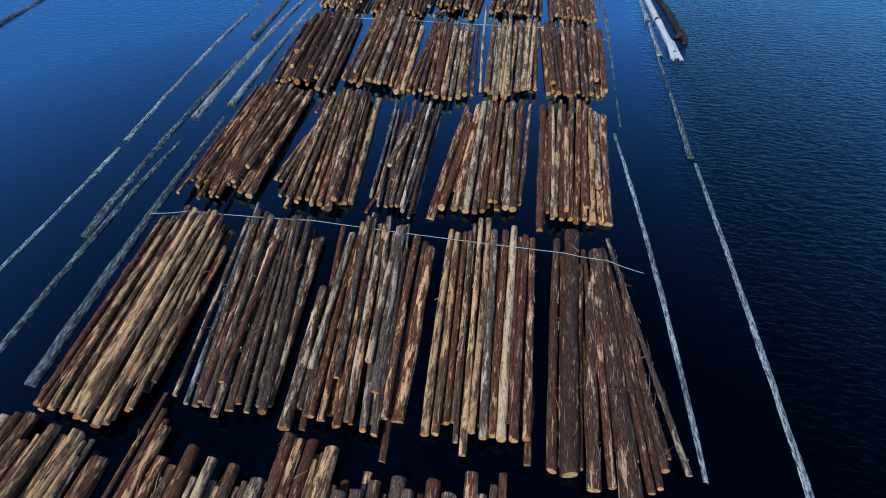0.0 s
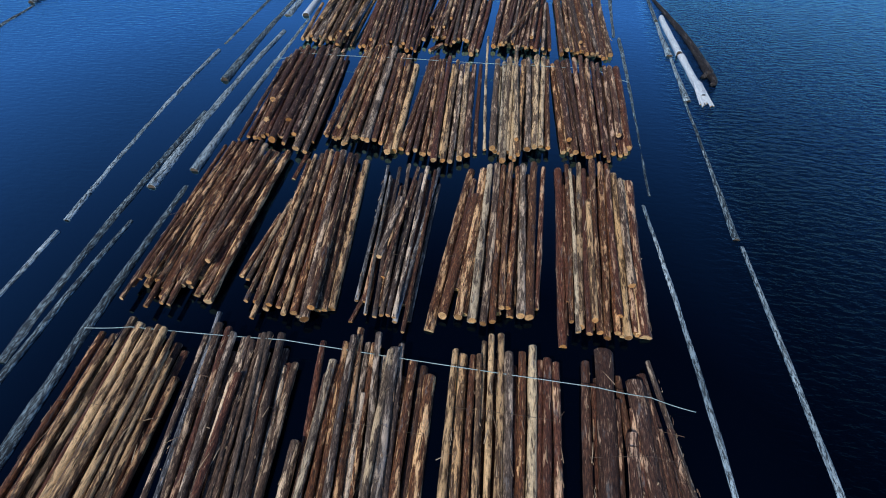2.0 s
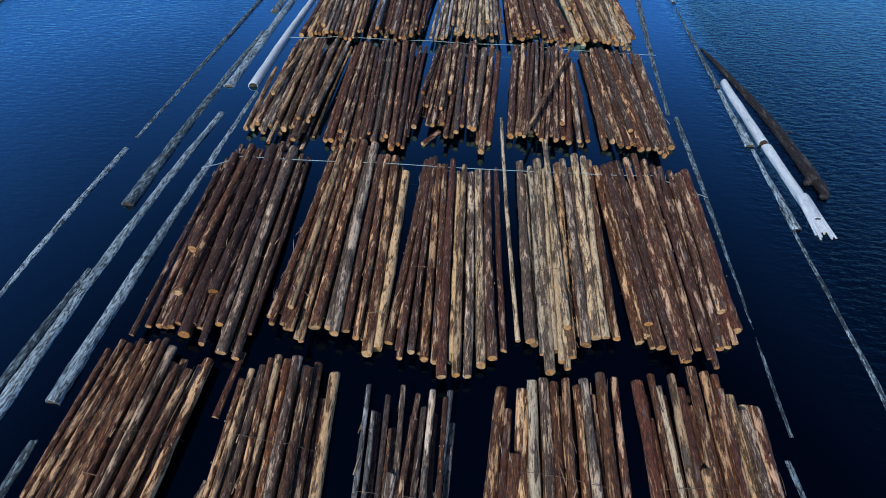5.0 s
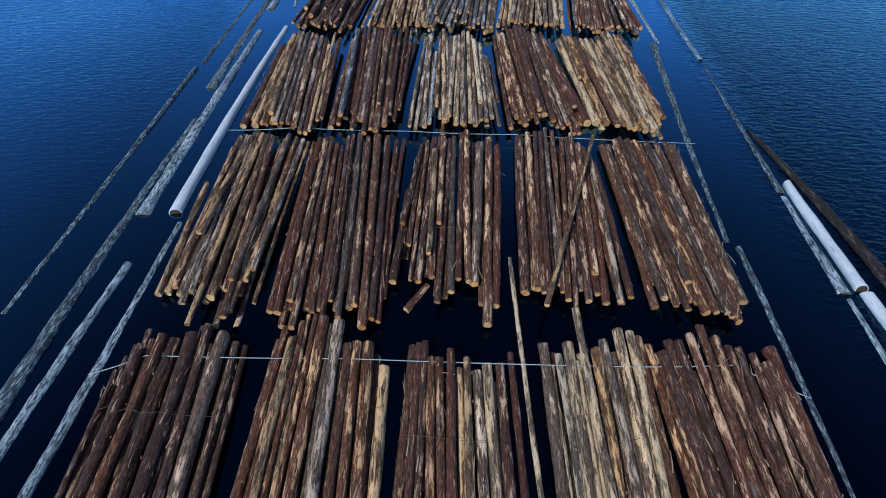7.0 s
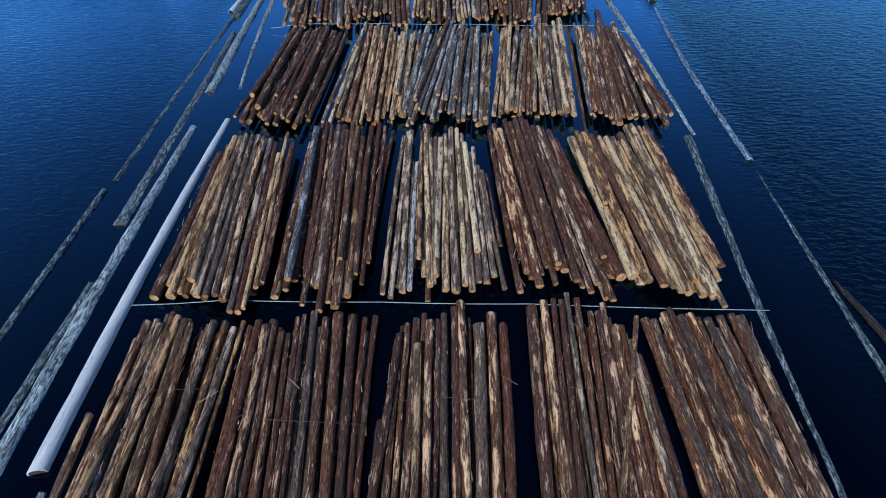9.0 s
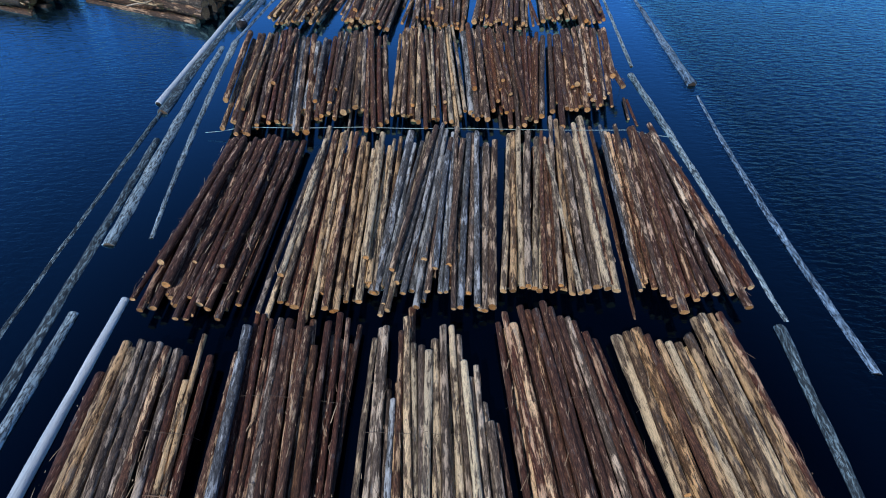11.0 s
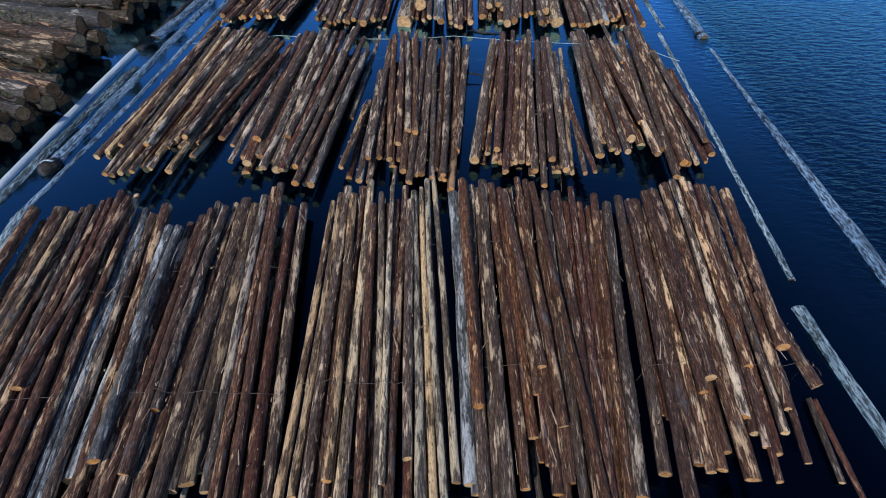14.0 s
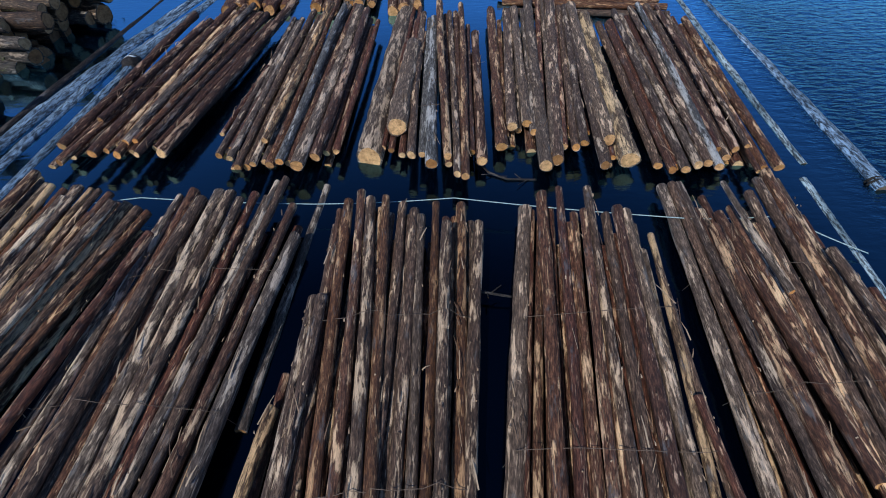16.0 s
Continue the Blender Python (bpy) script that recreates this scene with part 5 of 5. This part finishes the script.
log_bundle(-16.2, 85.5, [
    (-3.01, 5.9, -2.14, -4.0, 0.21, "b^"), (-2.84, 5.7, -1.68, -6.5, 0.18, "y"), (-2.55, 6.3, -0.94, -6.2, 0.16, "b"),
    (-2.21, 6.3, -0.66, -7.3, 0.17, "k"), (-1.47, 5.7, -0.69, -5.0, 0.16, "y^"), (-1.56, 6.4, -0.03, -7.2, 0.16, "b"),
    (-1.23, 6.4, 0.41, -6.5, 0.20, "k"), (-0.78, 6.6, 0.59, -5.5, 0.17, "b"), (-0.52, 6.8, 0.98, -6.2, 0.16, "r"),
    (-0.32, 7.2, 1.56, -6.0, 0.18, "b"), (0.44, 6.6, 0.50, -1.8, 0.16, "r^"), (0.42, 7.1, 2.02, -6.2, 0.14, "b"), (1.13, 6.0, 2.90, -6.9, 0.12, "u"),
    (1.44, 6.1, 3.17, -7.2, 0.20, "k"), (2.00, 6.5, 3.61, -6.9, 0.28, "b"),
], "H")
log_bundle(-10.8, 86.1, [
    (-2.90, 4.7, -2.37, -4.9, 0.28, "u"), (-2.30, 4.3, -1.69, -4.5, 0.17, "u^"), (-2.15, 4.9, -1.44, -6.0, 0.17, "b"),
    (-1.82, 5.2, -1.06, -5.9, 0.20, "d"), (-1.34, 5.2, -0.62, -4.9, 0.16, "b^"), (-1.32, 5.9, -0.71, -5.8, 0.16, "k"),
    (-0.77, 5.4, -0.57, -3.1, 0.16, "k^"), (-0.72, 6.0, -0.24, -6.1, 0.15, "b"), (-0.31, 6.2, 0.29, -5.5, 0.25, "k"),
    (0.29, 5.7, 1.03, -5.1, 0.23, "y^"), (0.53, 6.3, 1.45, -5.2, 0.17, "g"), (0.74, 6.8, 2.01, -7.5, 0.16, "b"), (1.02, 7.1, 2.40, -7.4, 0.21, "b"),
    (1.66, 6.0, 2.80, -6.5, 0.24, "r"), (2.21, 6.1, 3.10, -5.9, 0.28, "k"), (0.62, -3.0, 0.76, -7.3, 0.10, "g_"),
], "H")
log_bundle(-5.1, 86.6, [
    (-2.26, 5.6, -2.24, -6.1, 0.23, "y"), (-2.05, 6.1, -1.84, -5.9, 0.16, "y"), (-1.82, 6.4, -1.43, -6.3, 0.17, "k"),
    (-1.35, 5.6, -0.97, -5.6, 0.16, "y^"), (-1.22, 6.4, -0.93, -6.2, 0.16, "b"), (-0.91, 6.7, -0.41, -7.2, 0.18, "p"),
    (-0.56, 5.2, -0.04, -7.7, 0.18, "b"), (-0.22, 5.9, 0.39, -7.0, 0.13, "p"), (0.20, 6.1, 0.52, -5.7, 0.11, "p^"),
    (0.62, 6.3, 0.82, -6.8, 0.15, "b"), (1.00, 5.3, 1.19, -5.0, 0.16, "k^"), (1.15, 6.0, 1.55, -7.0, 0.16, "p"), (1.44, 6.2, 1.95, -8.1, 0.16, "y"),
    (1.62, 6.9, 2.25, -6.4, 0.16, "p"), (1.86, 7.2, 2.56, -5.6, 0.22, "p"),
], "H")
log_bundle(0.3, 86.6, [
    (-2.66, 6.2, -2.45, -5.6, 0.23, "u"), (-2.31, 6.3, -2.11, -3.6, 0.20, "c^"), (-1.87, 6.6, -2.06, -6.6, 0.18, "k"),
    (-1.33, 6.7, -1.45, -6.7, 0.23, "k"), (-0.95, 6.6, -1.05, -5.7, 0.19, "c"), (-0.59, 5.8, -0.08, -2.3, 0.17, "b^"),
    (-0.23, 6.3, -0.32, -3.0, 0.16, "o"), (0.11, 6.5, 0.19, -4.2, 0.16, "c^"), (0.54, 6.8, -0.12, -5.8, 0.16, "b"),
    (0.71, 6.1, 0.90, -7.2, 0.16, "c^"), (1.31, 6.0, 0.45, -7.5, 0.16, "k"), (1.80, 6.2, 0.88, -7.2, 0.21, "d"), (2.35, 6.3, 1.31, -6.4, 0.15, "r"),
    (3.34, 5.9, 1.65, -6.8, 0.17, "c"), (3.80, 5.4, 2.08, -6.0, 0.28, "k"), (-0.61, -3.6, -0.53, -7.0, 0.10, "g_"),
], "H")
log_bundle(6.8, 87.1, [
    (-2.11, 5.4, -3.60, -5.9, 0.28, "k"), (-1.75, 5.2, -3.14, -7.6, 0.21, "d"), (-1.42, 5.1, -2.54, -5.6, 0.20, "b"),
    (-1.13, 5.2, -1.91, -3.7, 0.18, "b^"), (-0.81, 5.3, -1.46, -3.2, 0.23, "d^"), (-0.05, 5.9, -1.19, -6.0, 0.22, "b"),
    (0.39, 6.1, -0.76, -4.3, 0.16, "k"), (0.59, 5.9, -0.19, -2.9, 0.16, "c^"), (1.09, 6.0, -0.57, -5.2, 0.16, "d"),
    (1.33, 5.8, -0.55, -6.1, 0.15, "r"), (1.68, 5.8, 0.10, -4.8, 0.20, "k"), (2.07, 5.8, 0.61, -4.1, 0.16, "b"), (2.16, 5.1, 1.17, -2.2, 0.22, "b^"),
    (1.85, 2.4, 0.48, -5.6, 0.16, "d"), (1.40, -0.0, 1.67, -3.5, 0.19, "b^"), (1.72, -3.6, 1.44, -6.1, 0.10, "k_"),
    (1.95, -3.6, 1.87, -6.8, 0.10, "r_"),
], "H")
log_bundle(-15.8, 101.5, [
    (-1.45, 6.7, -2.95, -6.2, 0.24, "k"), (-1.20, 7.0, -2.50, -5.9, 0.22, "y"), (-1.02, 6.8, -1.76, -5.9, 0.16, "b^"),
    (-1.06, 6.8, -2.06, -7.4, 0.16, "k"), (-0.69, 6.5, -1.62, -7.6, 0.16, "g"), (-0.34, 6.4, -1.32, -7.6, 0.16, "y"),
    (-0.03, 6.3, -1.04, -6.2, 0.18, "c"), (0.60, 5.5, -0.59, -5.9, 0.15, "k^"), (0.52, 6.2, -0.77, -7.5, 0.17, "b"),
    (0.81, 6.2, -0.22, -7.2, 0.16, "k"), (1.12, 6.1, -0.09, -6.3, 0.16, "y"), (1.42, 6.1, 0.09, -5.7, 0.16, "k"), (1.78, 6.0, 0.26, -5.2, 0.16, "b"),
    (2.42, 5.2, 0.85, -5.2, 0.16, "k^"), (2.55, 5.6, 0.67, -7.2, 0.19, "y"), (2.96, 5.4, 1.07, -5.4, 0.16, "k"), (3.33, 5.3, 1.33, -5.1, 0.21, "b"),
], "I")
log_bundle(-10.0, 101.3, [
    (-1.71, 4.0, -3.19, -5.0, 0.17, "r^"), (-1.82, 5.1, -2.75, -5.1, 0.16, "k"), (-1.65, 6.2, -2.50, -6.3, 0.18, "g"),
    (-1.28, 6.5, -1.73, -6.4, 0.23, "b"), (-0.60, 5.7, -1.57, -5.0, 0.22, "k^"), (-0.20, 6.3, -1.04, -6.8, 0.21, "g"),
    (0.22, 6.2, -0.35, -7.0, 0.22, "k"), (0.77, 5.5, -0.04, -5.0, 0.16, "k^"), (1.09, 6.1, -0.08, -7.1, 0.16, "r"),
    (1.65, 6.7, 0.14, -6.8, 0.16, "g"), (2.06, 6.9, 0.43, -6.8, 0.16, "k"), (2.39, 5.6, 0.79, -7.9, 0.25, "b"), (2.80, 4.3, 1.32, -7.8, 0.22, "g"),
    (3.28, 7.4, 2.51, -2.1, 0.16, "g_"),
], "I")
log_bundle(-4.5, 100.3, [
    (-2.25, -0.6, -2.91, -5.7, 0.16, "y"), (-2.20, 0.4, -2.54, -5.9, 0.16, "r_"), (-1.69, 2.7, -2.03, -6.7, 0.17, "k"),
    (-1.42, 2.5, -1.63, -5.6, 0.16, "k^"), (-1.45, 6.4, -1.17, -5.1, 0.16, "b"), (-1.11, 6.7, -0.74, -5.4, 0.19, "o"),
    (-0.73, 7.1, -0.38, -4.3, 0.16, "b"), (-0.31, 6.6, 0.03, -3.5, 0.18, "k^"), (0.14, 6.6, 0.46, -3.6, 0.16, "o^"),
    (-0.30, -0.0, -0.51, -7.4, 0.10, "g_"), (0.71, 6.7, 0.22, -6.8, 0.16, "k"), (1.12, 6.3, 0.76, -6.3, 0.19, "k"),
    (1.43, 6.0, 1.16, -6.6, 0.17, "g"), (1.85, 6.7, 1.41, -5.9, 0.14, "o"), (2.30, 5.3, 1.64, -6.8, 0.17, "k^"), (2.82, 6.7, 1.98, -7.3, 0.18, "o"),
    (3.34, 5.7, 2.31, -4.6, 0.27, "k"),
], "I")
log_bundle(2.3, 100.3, [
    (-1.83, 6.5, -3.64, -5.1, 0.26, "g"), (-1.20, 7.1, -2.55, -4.7, 0.20, "b"), (-0.60, 7.3, -2.24, -6.2, 0.16, "r"),
    (-0.03, 6.0, -1.45, -5.7, 0.16, "b"), (0.53, 7.3, -0.94, -6.1, 0.22, "k"), (0.83, 6.0, -0.65, -7.2, 0.20, "k"),
    (1.30, 6.2, -0.16, -5.6, 0.20, "d"), (1.53, 6.0, 0.41, -6.2, 0.18, "g"), (1.99, 6.1, 0.11, -6.9, 0.16, "g_"), (1.98, 5.0, 0.77, -6.3, 0.16, "y"),
    (1.92, 3.5, 1.24, -6.3, 0.14, "k"), (1.50, -0.6, 1.67, -6.4, 0.16, "r"),
], "I")
log_bundle(7.7, 101.4, [
    (-2.23, 6.5, -3.01, -5.8, 0.28, "g"), (-1.88, 6.5, -2.41, -5.6, 0.17, "k"), (-1.53, 6.5, -1.79, -5.8, 0.17, "k"),
    (-1.33, 4.0, -1.51, -5.2, 0.23, "b^"), (-0.74, 4.8, -0.67, -3.8, 0.18, "d"), (-0.67, 5.5, -0.61, 0.9, 0.10, "g!"),
    (-0.36, 4.9, -0.59, -6.3, 0.22, "b"), (0.72, 5.9, -0.16, -5.8, 0.27, "k"), (1.25, 6.5, -0.01, -7.7, 0.21, "k"),
    (1.81, 7.0, 0.48, -7.0, 0.22, "b"), (2.10, 6.6, 1.11, -6.8, 0.16, "k"), (2.06, 4.8, 1.59, -6.7, 0.16, "r"), (1.76, 2.8, 1.72, -5.7, 0.16, "k^"),
    (2.56, 1.6, 2.00, -6.1, 0.28, "r"),
], "I")
log_bundle(-13.9, 116.5, [
    (-2.00, 6.5, -3.49, -5.8, 0.23, "d"), (-0.57, 4.7, -2.38, -4.6, 0.17, "d^"), (-0.42, 5.7, -2.74, -7.2, 0.14, "b"),
    (-0.20, 7.3, -1.92, -6.6, 0.20, "d"), (0.44, 7.1, -0.88, -6.7, 0.18, "b"), (1.26, 6.6, -0.67, -6.2, 0.16, "g^"),
    (1.78, 5.6, -0.31, -6.1, 0.16, "b^"), (1.98, 6.0, -0.07, -6.8, 0.16, "d"), (3.15, 8.3, 0.54, -6.4, 0.24, "d"),
], "J")
log_bundle(-8.6, 116.1, [
    (-1.93, 0.6, -2.60, -4.8, 0.15, "r"), (-1.66, 6.1, -2.38, -6.3, 0.18, "k"), (-1.10, 5.5, -1.82, -6.7, 0.14, "g"),
    (-0.76, 6.9, -1.41, -7.1, 0.16, "k"), (-0.19, 6.7, -0.80, -7.0, 0.14, "k"), (0.30, 7.2, -0.60, -6.0, 0.16, "y^"),
    (0.46, 8.5, -0.33, -6.9, 0.18, "b"), (1.09, 6.9, 0.10, -7.0, 0.17, "u^"), (1.78, 7.7, 0.66, -6.9, 0.30, "g"),
    (2.18, 6.9, 1.41, -6.4, 0.22, "d"), (2.91, 5.6, 2.19, -6.1, 0.14, "r"),
], "J")
log_bundle(-2.5, 115.4, [
    (-1.49, 11.2, -2.70, -5.3, 0.52, "g"), (-1.17, 2.9, -1.62, -4.2, 0.42, "g^"), (-0.68, 7.0, -1.00, -5.9, 0.18, "k"),
    (-0.12, 6.5, -0.23, -6.3, 0.26, "u"), (0.31, 8.2, 0.29, -6.0, 0.18, "b"), (0.83, 7.3, 0.64, -6.9, 0.15, "k"),
    (1.38, 8.3, 1.03, -7.0, 0.17, "b"), (2.08, 5.0, 1.63, -5.9, 0.22, "d"),
], "J")
log_bundle(3.0, 116.2, [
    (-2.34, 7.1, -3.05, -5.8, 0.25, "b"), (-1.61, 6.3, -2.39, -4.7, 0.24, "k"), (-1.03, 6.8, -1.86, -4.5, 0.22, "g"),
    (-0.01, 8.3, -1.48, -7.1, 0.28, "g"), (1.21, 9.1, -0.85, -6.8, 0.26, "k"), (1.37, 7.3, 0.17, -4.1, 0.24, "d_"),
    (1.73, 7.0, 0.37, -5.9, 0.23, "k"), (1.87, 5.0, 0.75, -7.2, 0.20, "k"), (2.13, 6.9, 1.20, -5.9, 0.27, "g^"),
    (2.84, 6.6, 1.91, -6.7, 0.39, "p"),
], "J")
log_bundle(8.4, 115.4, [
    (-2.01, 6.2, -2.60, -6.3, 0.20, "k"), (-1.59, 5.9, -2.14, -6.7, 0.18, "d"), (-0.79, 7.4, -1.67, -6.7, 0.18, "k"),
    (-0.54, 6.6, -1.19, -6.5, 0.18, "g"), (0.10, 7.4, -0.74, -6.5, 0.18, "k"), (0.72, 8.0, -0.41, -6.7, 0.18, "u"),
    (1.17, 8.0, 0.23, -6.0, 0.18, "k"), (1.58, 7.5, 0.60, -5.7, 0.16, "d"), (1.95, 6.9, 0.99, -5.6, 0.22, "k"),
    (2.27, 6.5, 0.98, -6.8, 0.16, "d"), (2.78, 6.3, 1.77, -6.6, 0.20, "b"),
], "J")
